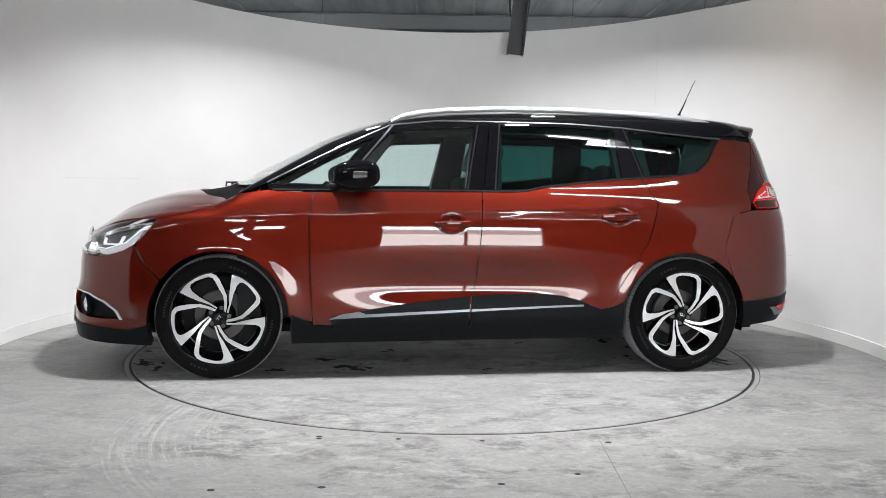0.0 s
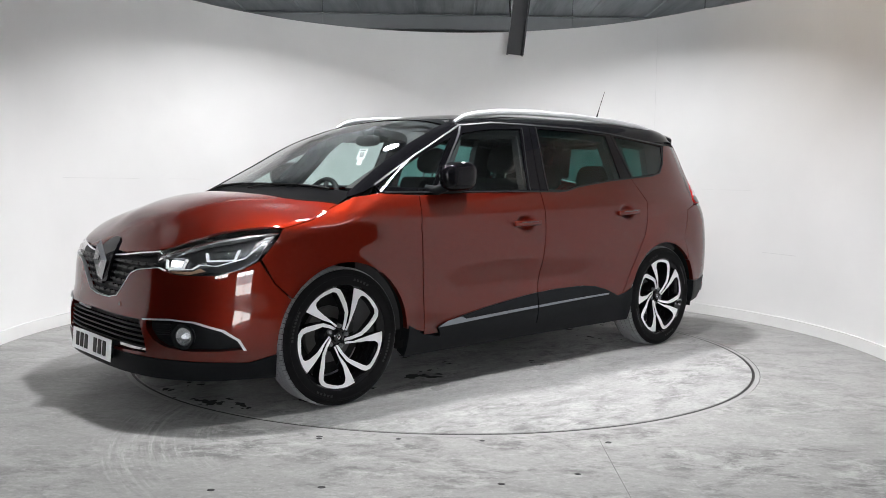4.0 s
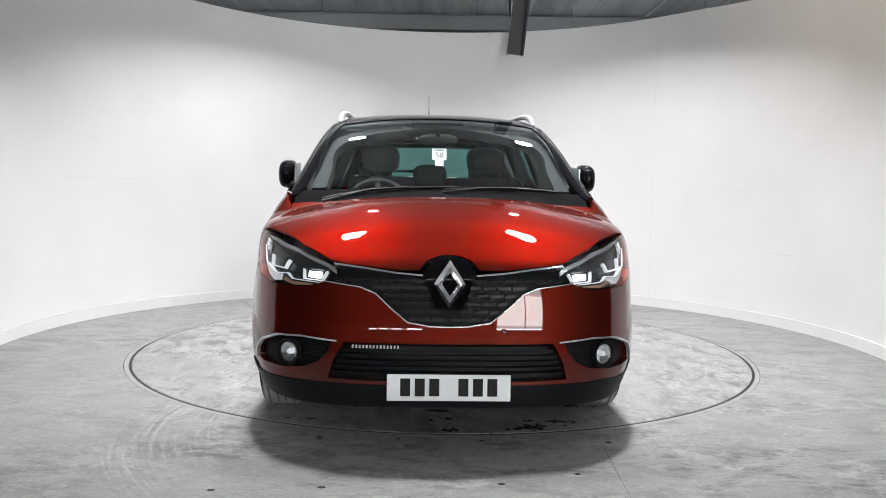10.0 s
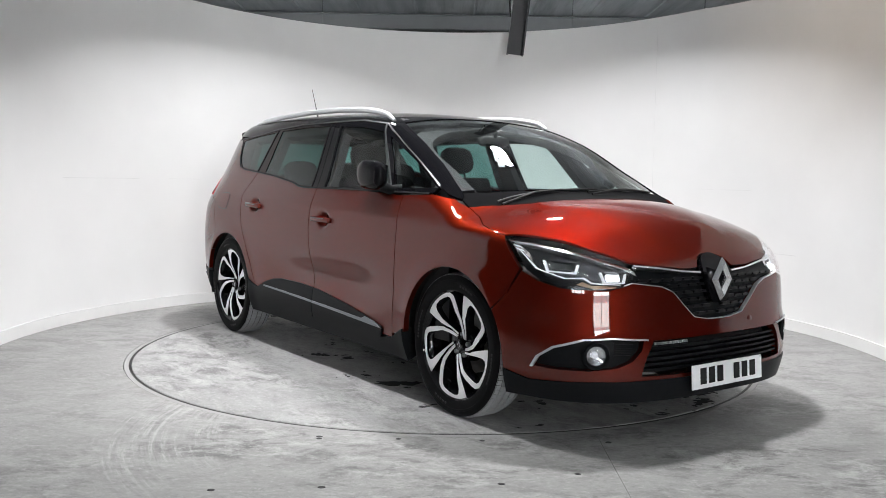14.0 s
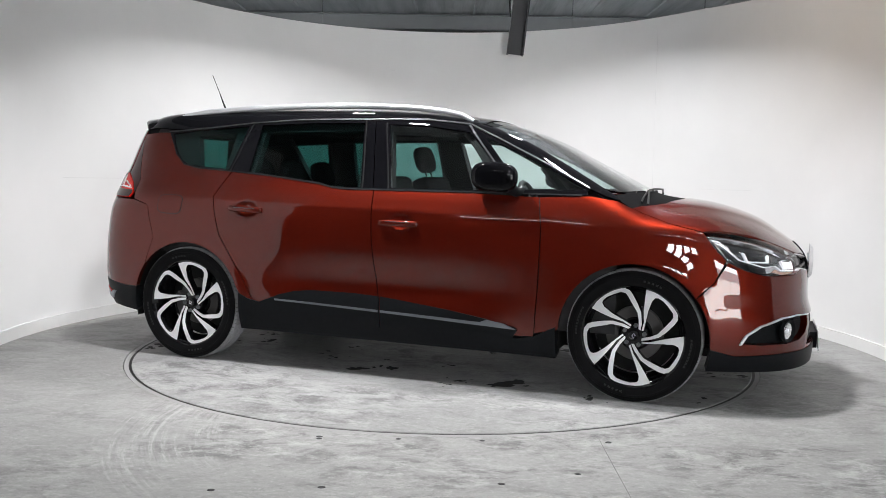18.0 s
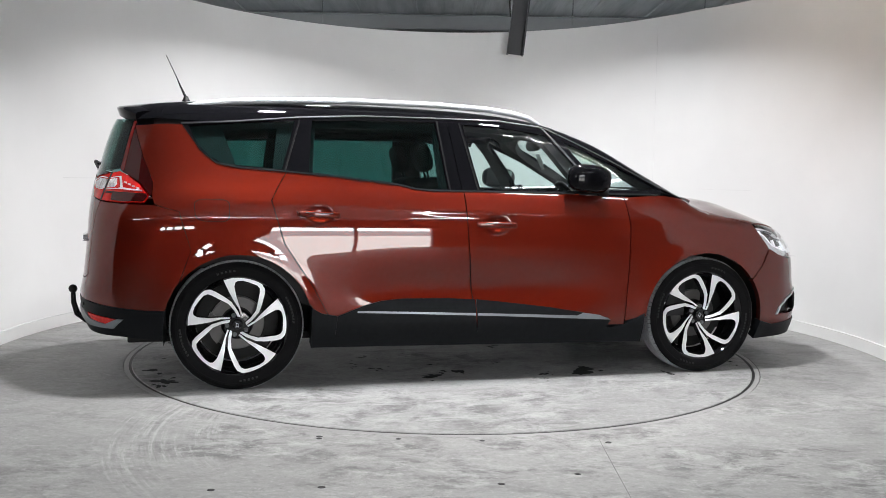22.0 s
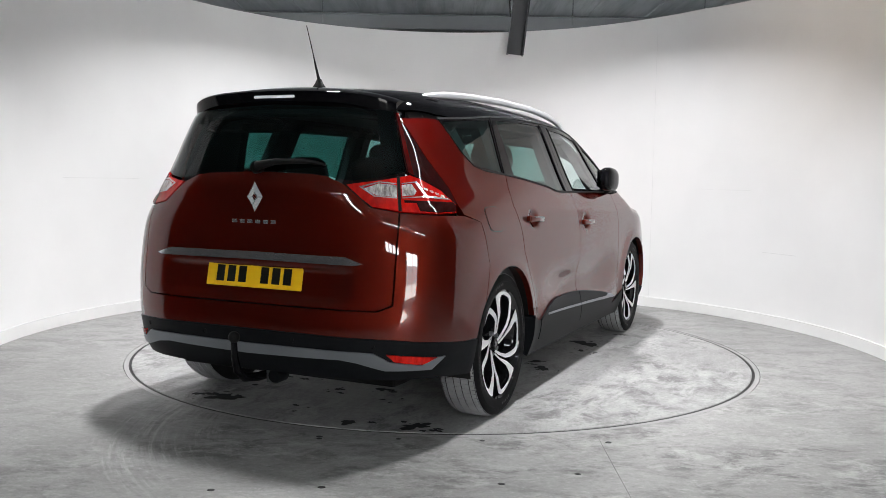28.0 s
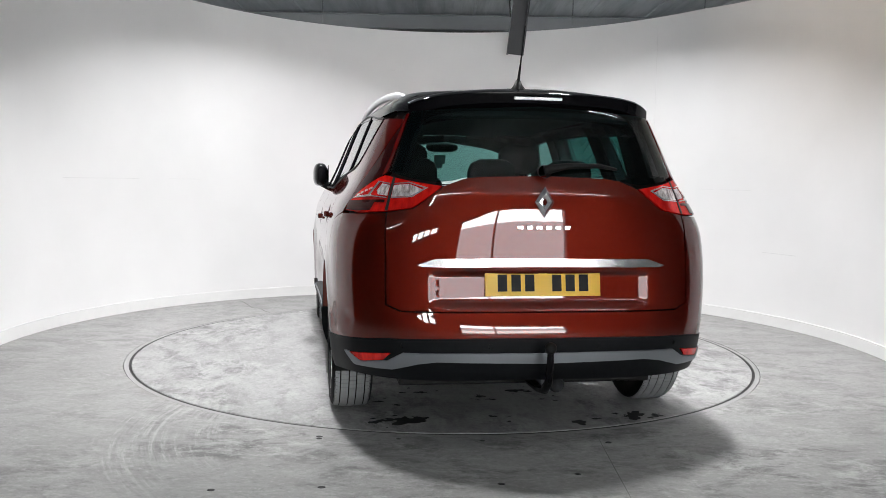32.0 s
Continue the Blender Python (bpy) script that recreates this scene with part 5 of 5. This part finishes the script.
for side in (1, -1):
    m = Matrix.Translation((0.622, side * 0.897, 1.187)) @ pose(0, 0, 0, 0, 4, side * 3)
    bm = superball(0.134, 0.05, 0.082, m, 2.9)
    mir = part("door_mirror", bm, M_BLACK_GLOSS, CAR, "gloss black door mirror", smooth=60)
    part("mirror_glass", box_bm(0.2, 0.004, 0.12, Matrix.Translation((0.612, side * 0.845, 1.19)) @ pose(0, 0, 0, 0, 4, side * 3), 0.0), M_CHROME, mir, "mirror glass")
    part("mirror_arm", tube([(0.77, side * 0.79, 1.105), (0.735, side * 0.84, 1.105), (0.70, side * 0.885, 1.13)], [0.034, 0.028, 0.03], 12), M_BLACK_PLASTIC, mir, smooth=60)
    rail = [(0.40, 0.607, 1.512), (0.33, 0.606, 1.548), (0.22, 0.604, 1.572), (0.05, 0.602, 1.592), (-0.25, 0.600, 1.608), (-0.7, 0.594, 1.612), (-1.15, 0.580, 1.602), (-1.45, 0.566, 1.586), (-1.62, 0.556, 1.566), (-1.72, 0.55, 1.545)]
    bm = tube([(x, side * y, z) for x, y, z in rail], [0.011, 0.016, 0.018, 0.018, 0.018, 0.018, 0.018, 0.018, 0.015, 0.009], 14)
    part("roof_rail", bm, M_SATIN, CAR, "satin aluminium roof rail", smooth=60)
    # arch liners
    for cx, cz in (ARCH_F, ARCH_R):
        bm = bmesh.new()
        rows = [[bm.verts.new((cx + (ARCH + 0.012) * math.cos(a), side * yy, cz + (ARCH + 0.012) * math.sin(a))) for yy in (0.50, 0.70, 0.885)] for a in np.linspace(radians(-14), radians(194), 30)]
        for a, b in zip(rows, rows[1:]):
            for k in range(2):
                bm.faces.new((a[k], a[k + 1], b[k + 1], b[k]))
        for a, b in zip(rows, rows[1:]):
            bm.faces.new((a[0], b[0], bm.verts.new((cx, side * 0.50, cz))))
        part("arch_liner", bm, M_INK, CAR, smooth=60)


def spoiler():
    bm = bmesh.new()
    rows = []
    for i in range(41):
        s = -1 + 2 * i / 40
        q = abs(s)
        y = s * 0.565
        back = -1.452 - 0.63 * (1 - (abs(y) / 0.645) ** 3.8) ** 0.263
        drop = 0.03 * q**2 + 0.026 * q**8
        rows.append([bm.verts.new(p) for p in ((-1.80, y, 1.597 - 0.045 * q**2 - 0.04 * q**8), (0.45 * -1.8 + 0.55 * back, y, 1.590 - 0.03 * q**2 - drop * 0.7), (back + 0.012, y, 1.568 - drop), (back, y, 1.560 - drop), (back + 0.001, y, 1.551 - drop - 0.012 * q**6), (back + 0.014, y, 1.515 - drop - 0.03 * q**6), (back + 0.055, y * 0.99, 1.487 - drop * 0.7 - 0.05 * q**6), (back + 0.17, y * 0.97, 1.455 - drop * 0.7 - 0.03 * q**6))])
    for a, b in zip(rows, rows[1:]):
        for k in range(7):
            bm.faces.new((a[k], a[k + 1], b[k + 1], b[k]))
    bm.faces.new(rows[0])
    bm.faces.new(list(reversed(rows[-1])))
    return part("spoiler", bm, M_BLACK_GLOSS, CAR, "gloss black roof spoiler", smooth=35)


sp = spoiler()
part("brake_light", box_bm(0.012, 0.22, 0.012, pose(-2.078, 0, 1.535, 0, -20), 0.003), M_LAMP_WHITE, sp, "pale high-level brake light")
aerial = part("aerial", revolve([(0.0, 0.045), (0.012, 0.04), (0.02, 0.02), (0.034, 0.0), (0.034, -0.01)], 20, "z", m=Matrix.Translation((-1.70, 0, 1.615))), M_INK, CAR, "thin black roof aerial", smooth=60)
part("mast", tube([(-1.70, 0, 1.645), (-1.735, 0, 1.72), (-1.755, 0, 1.77), (-1.815, 0, 1.90)], [0.008, 0.005, 0.0028, 0.0022], 8), M_INK, aerial, smooth=60)
for y0, x0, y1, x1 in ((-0.62, 1.39, 0.10, 1.372), (0.0, 1.405, 0.62, 1.305)):
    n = 9
    pts = []
    for i in range(n):
        f = i / (n - 1)
        yy, xx = y0 + (y1 - y0) * f, x0 + (x1 - x0) * f
        q = cast("top", [xx], [yy])[0]
        pts.append((q[0], q[1], q[2] + 0.004))
    w = part("wiper", tube(pts, 0.006, 6), M_INK, CAR, "black windscreen wiper", smooth=60)
    part("wiper_arm", tube([(x0 + 0.035, y0, pts[0][2] - 0.012), (x0 + 0.012, (y0 * 2 + y1) / 3, pts[3][2] + 0.002), tuple(Vector(pts[5]) + Vector((0, 0, 0.003)))], 0.006, 6), M_INK, w, smooth=60)
q0, q1 = cast("rear", [0.0], [1.215])[0], cast("rear", [-15.0], [1.24])[0]
rw = part("rear_wiper", tube([(q0[0] - 0.03, 0, 1.215), (q0[0] - 0.035, -0.10, 1.235), (q1[0] - 0.03, -0.25, 1.238), (q1[0] - 0.005, -0.34, 1.225)], [0.022, 0.014, 0.011, 0.006], 10), M_INK, CAR, "black rear wiper", smooth=60)
part("wiper_hub", revolve([(0.0, -0.03), (0.025, -0.025), (0.03, 0.02)], 20, m=Matrix.Translation((q0[0] - 0.02, 0, 1.21)) @ pose(0, 0, 0, 0, 0, 90)), M_INK, rw, smooth=60)
tow = part("tow_bar", tube([(-2.05, 0, 0.25), (-2.2, 0, 0.252), (-2.3, 0, 0.268), (-2.352, 0, 0.31), (-2.372, 0, 0.38), (-2.374, 0, 0.44)], [0.022, 0.021, 0.02, 0.018, 0.016, 0.014], 14), M_BLACK_GLOSS, CAR, "black swan-neck tow bar", smooth=60)
part("tow_ball", superball(0.026, 0.026, 0.026, Matrix.Translation((-2.374, 0, 0.462)), 2.0, 20), M_INK, tow, smooth=60)
part("tow_socket", revolve([(0.0, -0.035), (0.034, -0.035), (0.036, 0.03), (0.028, 0.04), (0.0, 0.038)], 20, m=Matrix.Translation((-2.16, -0.085, 0.262)) @ pose(0, 0, 0, 0, 0, 90)), M_BLACK_PLASTIC, tow, "round tow socket", smooth=50)
part("tow_bracket", box_bm(0.09, 0.05, 0.1, pose(-2.12, -0.045, 0.27), 0.004), M_STEEL_GREY, tow)
for side in (1, -1):
    for ang in (12.5, 31.0):
        c = cast("rear", [ang], [0.455])[0]
        part("parking_sensor", revolve([(0.0, -0.004), (0.009, -0.002), (0.011, 0.003)], 14, m=Matrix.Translation((c[0] - 0.004, side * c[1], c[2])) @ pose(0, 0, 0, 0, 0, 90)), M_INK, CAR, smooth=60)
part("tow_eye_cap", revolve([(0.0, 0.001), (0.017, 0.001), (0.019, -0.002)], 20, m=Matrix.Translation((cast("front", [13.0], [0.52])[0][0] + 0.001, 0.235, 0.52)) @ pose(0, 0, 0, 0, 0, -90)), M_PAINT, CAR, smooth=60)


M_SIDEWALL = simple("worn_sidewall_rubber", (0.013, 0.013, 0.0135), 0.5, 0.0, 0.2, 80, 0, Specular_IOR_Level=0.25)


# ---- wheels: five open petals, machined on black ----
PETAL = [(36, 27), (43, 62), (44, 122), (29, 166), (4, 218), (-12, 240), (-38, 250), (-70, 246), (-117, 228), (-175, 188), (-207, 144), (-160, 120), (-108, 96), (-52, 75), (-14, 48),
         (-9, 56), (-50, 84), (-101, 117), (-143, 152), (-153, 172), (-148, 187), (-126, 205), (-95, 218), (-55, 230), (-33, 225), (-19, 207), (3, 165), (25, 123), (29, 80), (25, 36)]
K = 0.268 / 258


def petal_bm(grow, y0, y1):
    pts = [(-u * K * grow, v * K * grow) for u, v in PETAL]
    return extrude_poly(pts, 1.0, lambda u, v, d: Vector((u, (y0 + (y1 - y0) * d) - 0.045 * max(0.0, 1 - math.hypot(u, v) / 0.16), v)))


def make_wheel():
    bm = revolve([(0.244, -0.095), (0.262, -0.092), (0.266, -0.085), (0.25, -0.07), (0.235, -0.03), (0.237, 0.05), (0.252, 0.074), (0.270, 0.088), (0.275, 0.093), (0.270, 0.096), (0.262, 0.085), (0.236, 0.04), (0.226, -0.06)], 96)
    wheel = part("wheel", bm, M_RIM_BLACK, CAR, "black and machined alloy wheel", smooth=40)
    tyre = part("tyre", revolve([(0.262, -0.088), (0.285, -0.098), (0.315, -0.1005), (0.338, -0.096), (0.352, -0.084), (0.355, -0.07), (0.355, 0.07), (0.352, 0.084), (0.338, 0.096), (0.325, 0.0985), (0.3235, 0.1005), (0.315, 0.1005), (0.3135, 0.099), (0.290, 0.098), (0.275, 0.094), (0.264, 0.086)], 128), M_RUBBER, wheel, "low-profile black tyre", smooth=40)
    bm = bmesh.new()
    for y0, y1, r0, r1, shift in ((-0.086, -0.062, 0.3512, 0.3595, 0.0), (-0.056, -0.021, 0.359, 0.360, 0.3), (-0.015, 0.015, 0.360, 0.360, 0.6), (0.021, 0.056, 0.360, 0.359, 0.3), (0.062, 0.086, 0.3595, 0.3512, 0.0)):
        n = 84
        for i in range(n):
            a0, a1 = [2 * math.pi * (i + f + shift) / n for f in (0.05, 0.95)]
            vs = [bm.verts.new((r * math.cos(a), y, r * math.sin(a))) for a in (a0, a1) for y, r in ((y0, r0 - 0.009), (y0, r0), (y1, r1), (y1, r1 - 0.009))]
            for f in ((1, 2, 6, 5), (0, 1, 5, 4), (2, 3, 7, 6), (0, 3, 2, 1), (4, 5, 6, 7)):
                bm.faces.new([vs[k] for k in f])
    part("tread", bm, M_TREAD, wheel, "dusty grooved tread")
    # raised blocks stand for the sidewall's lettering
    for a0, count, step in ((60, 9, 3.4), (240, 9, 3.4), (150, 5, 4.2), (330, 5, 4.2)):
        for i in range(count):
            part("sidewall_block", box_bm(0.012, 0.0016, 0.011, pose(0, 0, 0, 0, a0 + i * step) @ pose(0, 0.0992, 0.302)), M_SIDEWALL, wheel)
    for k in range(5):
        turn = pose(0, 0, 0, 0, 72 * k)
        black = petal_bm(1.004, 0.03, 0.083)
        bmesh.ops.transform(black, matrix=turn, verts=black.verts)
        part("spoke", black, M_RIM_BLACK, wheel)
        face = petal_bm(0.995, 0.0835, 0.0865)
        bmesh.ops.transform(face, matrix=turn, verts=face.verts)
        part("spoke_face", face, M_RIM_FACE, wheel, "machined bright face")
        a = radians(72 * k + 30)
        part("wheel_bolt", revolve([(0.0, 0.050), (0.004, 0.050), (0.005, 0.056), (0.010, 0.056), (0.0115, 0.053), (0.0115, 0.02)], 12, m=Matrix.Translation((0.055 * math.cos(a), 0, 0.055 * math.sin(a)))), M_STEEL_GREY, wheel)
    part("hub", revolve([(0.0, 0.040), (0.04, 0.040), (0.072, 0.036), (0.084, 0.02), (0.09, -0.03), (0.0, -0.03)], 40), M_RIM_BLACK, wheel, smooth=35)
    part("centre_cap", revolve([(0.0, 0.062), (0.02, 0.062), (0.024, 0.064), (0.029, 0.061), (0.031, 0.03)], 28), M_RIM_BLACK, wheel, smooth=50)
    bm = bmesh.new()
    rows = [[bm.verts.new((u * 0.013 * f, 0.0625 + d, v * 0.018 * f)) for u, v in ((0, 1), (1, 0), (0, -1), (-1, 0))] for f, d in ((1.0, 0.0), (0.8, 0.002), (0.45, 0.0))]
    for a, b in zip(rows, rows[1:]):
        for k in range(4):
            bm.faces.new((a[k], a[(k + 1) % 4], b[(k + 1) % 4], b[k]))
    part("cap_emblem", bm, M_CHROME, wheel)
    part("brake_disc", revolve([(0.07, -0.028), (0.145, -0.028), (0.148, -0.032), (0.148, -0.052), (0.145, -0.056), (0.07, -0.056)], 64), M_DISC, wheel, "bare steel brake disc", smooth=30)
    part("brake_shield", revolve([(0.0, -0.075), (0.222, -0.075)], 40), M_INK, wheel)
    return wheel


W = make_wheel()
W.matrix_basis = pose(WHEEL_F, 0.797, HUB_Z)


def caliper(m):
    bm = bmesh.new()
    pts = arc(0, 0, 0.158, -34, 34, 8) + arc(0, 0, 0.092, 30, -30, 6)
    extrude_poly(pts, 0.06, lambda u, v, d: m @ Vector((u, -0.072 + d, v)), bm)
    return part("brake_caliper", bm, M_DISC, CAR, "grey brake caliper", smooth=30)


for wx, side, spin in ((WHEEL_F, -1, 3), (WHEEL_R, 1, 44), (WHEEL_R, -1, 33)):
    copy_thing(W, pose(wx, side * (0.797 if wx > 0 else 0.793), HUB_Z, 0, 0, 0 if side > 0 else 180) @ pose(0, 0, 0, 0, spin))
for wx, ang in ((WHEEL_F, 180), (WHEEL_R, 180)):
    for side in (1, -1):
        caliper(pose(wx, side * 0.797, HUB_Z, 0, 0, 0 if side > 0 else 180) @ pose(0, 0, 0, 0, (ang if side > 0 else 0) + 12))


# ---- underbody and cabin ----
part("floor_pan", box_bm(3.9, 1.2, 0.05, pose(-0.05, 0, 0.25), 0.01), M_INK, CAR)
part("floor_tray", box_bm(1.86, 1.62, 0.04, pose(0.0, 0, 0.235), 0.01), M_INK, CAR)
part("engine_bay", box_bm(0.95, 1.0, 0.5, pose(1.55, 0, 0.52), 0.05), M_INK, CAR)
part("rear_floor", box_bm(1.0, 0.98, 0.3, pose(-1.65, 0, 0.42), 0.05), M_INK, CAR)
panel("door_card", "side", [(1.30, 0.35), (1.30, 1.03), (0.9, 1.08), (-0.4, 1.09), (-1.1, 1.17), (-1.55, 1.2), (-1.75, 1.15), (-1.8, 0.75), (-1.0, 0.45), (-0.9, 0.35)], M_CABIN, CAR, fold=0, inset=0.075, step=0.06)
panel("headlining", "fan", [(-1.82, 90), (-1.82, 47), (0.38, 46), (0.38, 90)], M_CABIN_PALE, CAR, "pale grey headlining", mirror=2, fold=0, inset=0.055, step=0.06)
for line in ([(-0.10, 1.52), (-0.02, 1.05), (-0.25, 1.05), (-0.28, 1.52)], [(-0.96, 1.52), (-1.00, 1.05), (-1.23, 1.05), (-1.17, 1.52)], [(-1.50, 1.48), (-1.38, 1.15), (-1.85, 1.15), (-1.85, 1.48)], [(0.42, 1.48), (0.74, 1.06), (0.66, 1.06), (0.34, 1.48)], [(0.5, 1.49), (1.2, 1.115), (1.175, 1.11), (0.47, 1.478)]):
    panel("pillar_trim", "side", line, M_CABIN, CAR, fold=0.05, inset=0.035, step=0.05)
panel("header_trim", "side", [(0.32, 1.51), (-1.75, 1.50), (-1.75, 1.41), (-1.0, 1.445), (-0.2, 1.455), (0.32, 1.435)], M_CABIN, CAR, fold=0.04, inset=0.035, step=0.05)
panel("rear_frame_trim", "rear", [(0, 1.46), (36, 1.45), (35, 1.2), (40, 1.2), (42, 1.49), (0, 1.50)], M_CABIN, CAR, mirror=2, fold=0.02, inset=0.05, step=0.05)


def dashboard():
    bm = bmesh.new()
    rows = []
    for i in range(25):
        y = -0.70 + 1.40 * i / 24
        hump = 0.035 * math.exp(-(((y + 0.36) / 0.17) ** 2))
        rows.append([bm.verts.new(p) for p in ((1.30, y, 1.035), (1.12, y, 1.045 + hump * 0.4), (0.98, y, 1.04 + hump), (0.86, y, 1.0 + hump), (0.80, y, 0.93), (0.80, y, 0.78), (0.86, y, 0.6), (1.30, y, 0.6))])
    for a, b in zip(rows, rows[1:]):
        for k in range(7):
            bm.faces.new((a[k], a[k + 1], b[k + 1], b[k]))
    return part("dashboard", bm, M_CABIN, CAR, "dark grey dashboard", smooth=40)


dash = dashboard()
part("centre_screen", box_bm(0.02, 0.14, 0.2, pose(0.80, 0.0, 0.92, 0, -20), 0.008), M_BLACK_GLOSS, dash)


def torus_bm(R, r, m, n=40, k=10):
    prof = [(R + r * math.cos(2 * math.pi * i / k), r * math.sin(2 * math.pi * i / k)) for i in range(k + 1)]
    return revolve(prof, n, m=m)


wm = Matrix.Translation((0.72, -0.36, 0.985)) @ pose(0, 0, 0, 0, 0, -90) @ pose(0, 0, 0, 24)
wheel_rim = part("steering_wheel", torus_bm(0.185, 0.017, wm), M_CABIN, CAR, "dark steering wheel", smooth=60)
part("wheel_boss", superball(0.085, 0.03, 0.07, wm, 2.6, 20), M_CABIN, wheel_rim, smooth=60)
for a in (0, 180, 270):
    part("wheel_spoke", box_bm(0.13, 0.016, 0.035, wm @ pose(0, 0, 0, 0, a) @ pose(0.115, 0, 0), 0.005), M_CABIN, wheel_rim)


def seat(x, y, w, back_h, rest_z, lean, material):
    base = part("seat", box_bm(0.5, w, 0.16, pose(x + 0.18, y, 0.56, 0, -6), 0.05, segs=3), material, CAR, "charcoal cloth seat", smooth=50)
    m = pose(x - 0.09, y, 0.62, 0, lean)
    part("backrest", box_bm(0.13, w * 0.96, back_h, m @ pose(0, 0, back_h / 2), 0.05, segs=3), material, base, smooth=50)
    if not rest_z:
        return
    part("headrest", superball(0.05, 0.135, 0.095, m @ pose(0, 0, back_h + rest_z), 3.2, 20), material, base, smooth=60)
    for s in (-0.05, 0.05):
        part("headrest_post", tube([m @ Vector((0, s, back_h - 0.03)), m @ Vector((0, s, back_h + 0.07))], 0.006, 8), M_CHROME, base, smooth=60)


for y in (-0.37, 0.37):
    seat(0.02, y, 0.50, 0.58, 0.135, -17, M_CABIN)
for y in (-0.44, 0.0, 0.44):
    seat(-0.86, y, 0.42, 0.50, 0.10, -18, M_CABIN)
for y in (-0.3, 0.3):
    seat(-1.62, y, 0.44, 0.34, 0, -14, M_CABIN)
mirror_in = part("cabin_mirror", superball(0.025, 0.12, 0.036, pose(0.585, 0.0, 1.405, 0, -10), 3.0, 20), M_INK, CAR, "dark cabin mirror", smooth=60)
part("mirror_stem", tube([(0.60, 0, 1.43), (0.625, 0, 1.47)], 0.012, 8), M_INK, mirror_in, smooth=60)
for y in (-0.36, 0.36):
    part("sun_visor", box_bm(0.16, 0.40, 0.02, pose(0.46, y, 1.485, 0, 26), 0.008), M_CABIN, CAR)
# a hanging lot ticket behind the windscreen
ticket = part("lot_ticket", box_bm(0.003, 0.086, 0.076, pose(0.635, 0.008, 1.318, 0, -26), 0.001), M_WHITE_PLATE, CAR, "white paper ticket with the number 58")
part("ticket_tail", box_bm(0.003, 0.05, 0.04, pose(0.655, 0.008, 1.268, 0, -22), 0.001), M_WHITE_PLATE, ticket)


def text_ob(name, body_text, size, material, m, parent):
    cu = bpy.data.curves.new(name, "FONT")
    cu.body, cu.size, cu.align_x, cu.align_y, cu.extrude = body_text, size, "CENTER", "CENTER", 0.0006
    tmp = new(name, cu)
    me = bpy.data.meshes.new_from_object(tmp)
    bpy.data.objects.remove(tmp)
    me.materials.clear()
    me.materials.append(material)
    ob = new(name, me)
    ob.parent, ob.matrix_basis = parent, m
    return ob


text_ob("ticket_number", "58", 0.05, M_INK, Matrix.Translation((0.640, 0.008, 1.313)) @ pose(0, 0, 0, 0, -26) @ pose(0, 0, 0, 90, 0, 90), ticket)
part("ticket_bar", box_bm(0.002, 0.06, 0.010, pose(0.6245, 0.008, 1.343, 0, -26)), M_STEEL_GREY, ticket)

# panes let the lamps' light into the cabin
for ob in bpy.data.objects:
    if ob.type == "MESH" and ob.data.materials and ob.data.materials[0] in (M_GLASS, M_GLASS_DARK, M_LENS):
        ob.visible_shadow = False


# ---- what moves: the deck and the car on it turn together ----
TURN = [(0.0, 188.54), (1.0, 196.7), (2.0, 204.82), (3.5, 217.62), (5.5, 234.64), (7.0, 247.23), (8.5, 259.9), (10.0, 272.52), (11.5, 285.17), (13.0, 297.78), (14.5, 310.29), (16.5, 327.3), (18.0, 340.2), (19.5, 352.75), (21.0, 365.4), (22.5, 378.24), (23.5, 386.85), (25.0, 399.55), (27.5, 421.17), (29.0, 433.82), (30.5, 446.66), (32.0, 459.48)]
OFF = (0.016, -0.073)


def motions():
    rows = [(t, pose(0, 0, 0, rz=d)) for t, d in TURN]
    walk(TURNTABLE, rows)
    walk(CAR, [(t, m @ pose(*OFF, 0)) for t, m in rows])


motions()
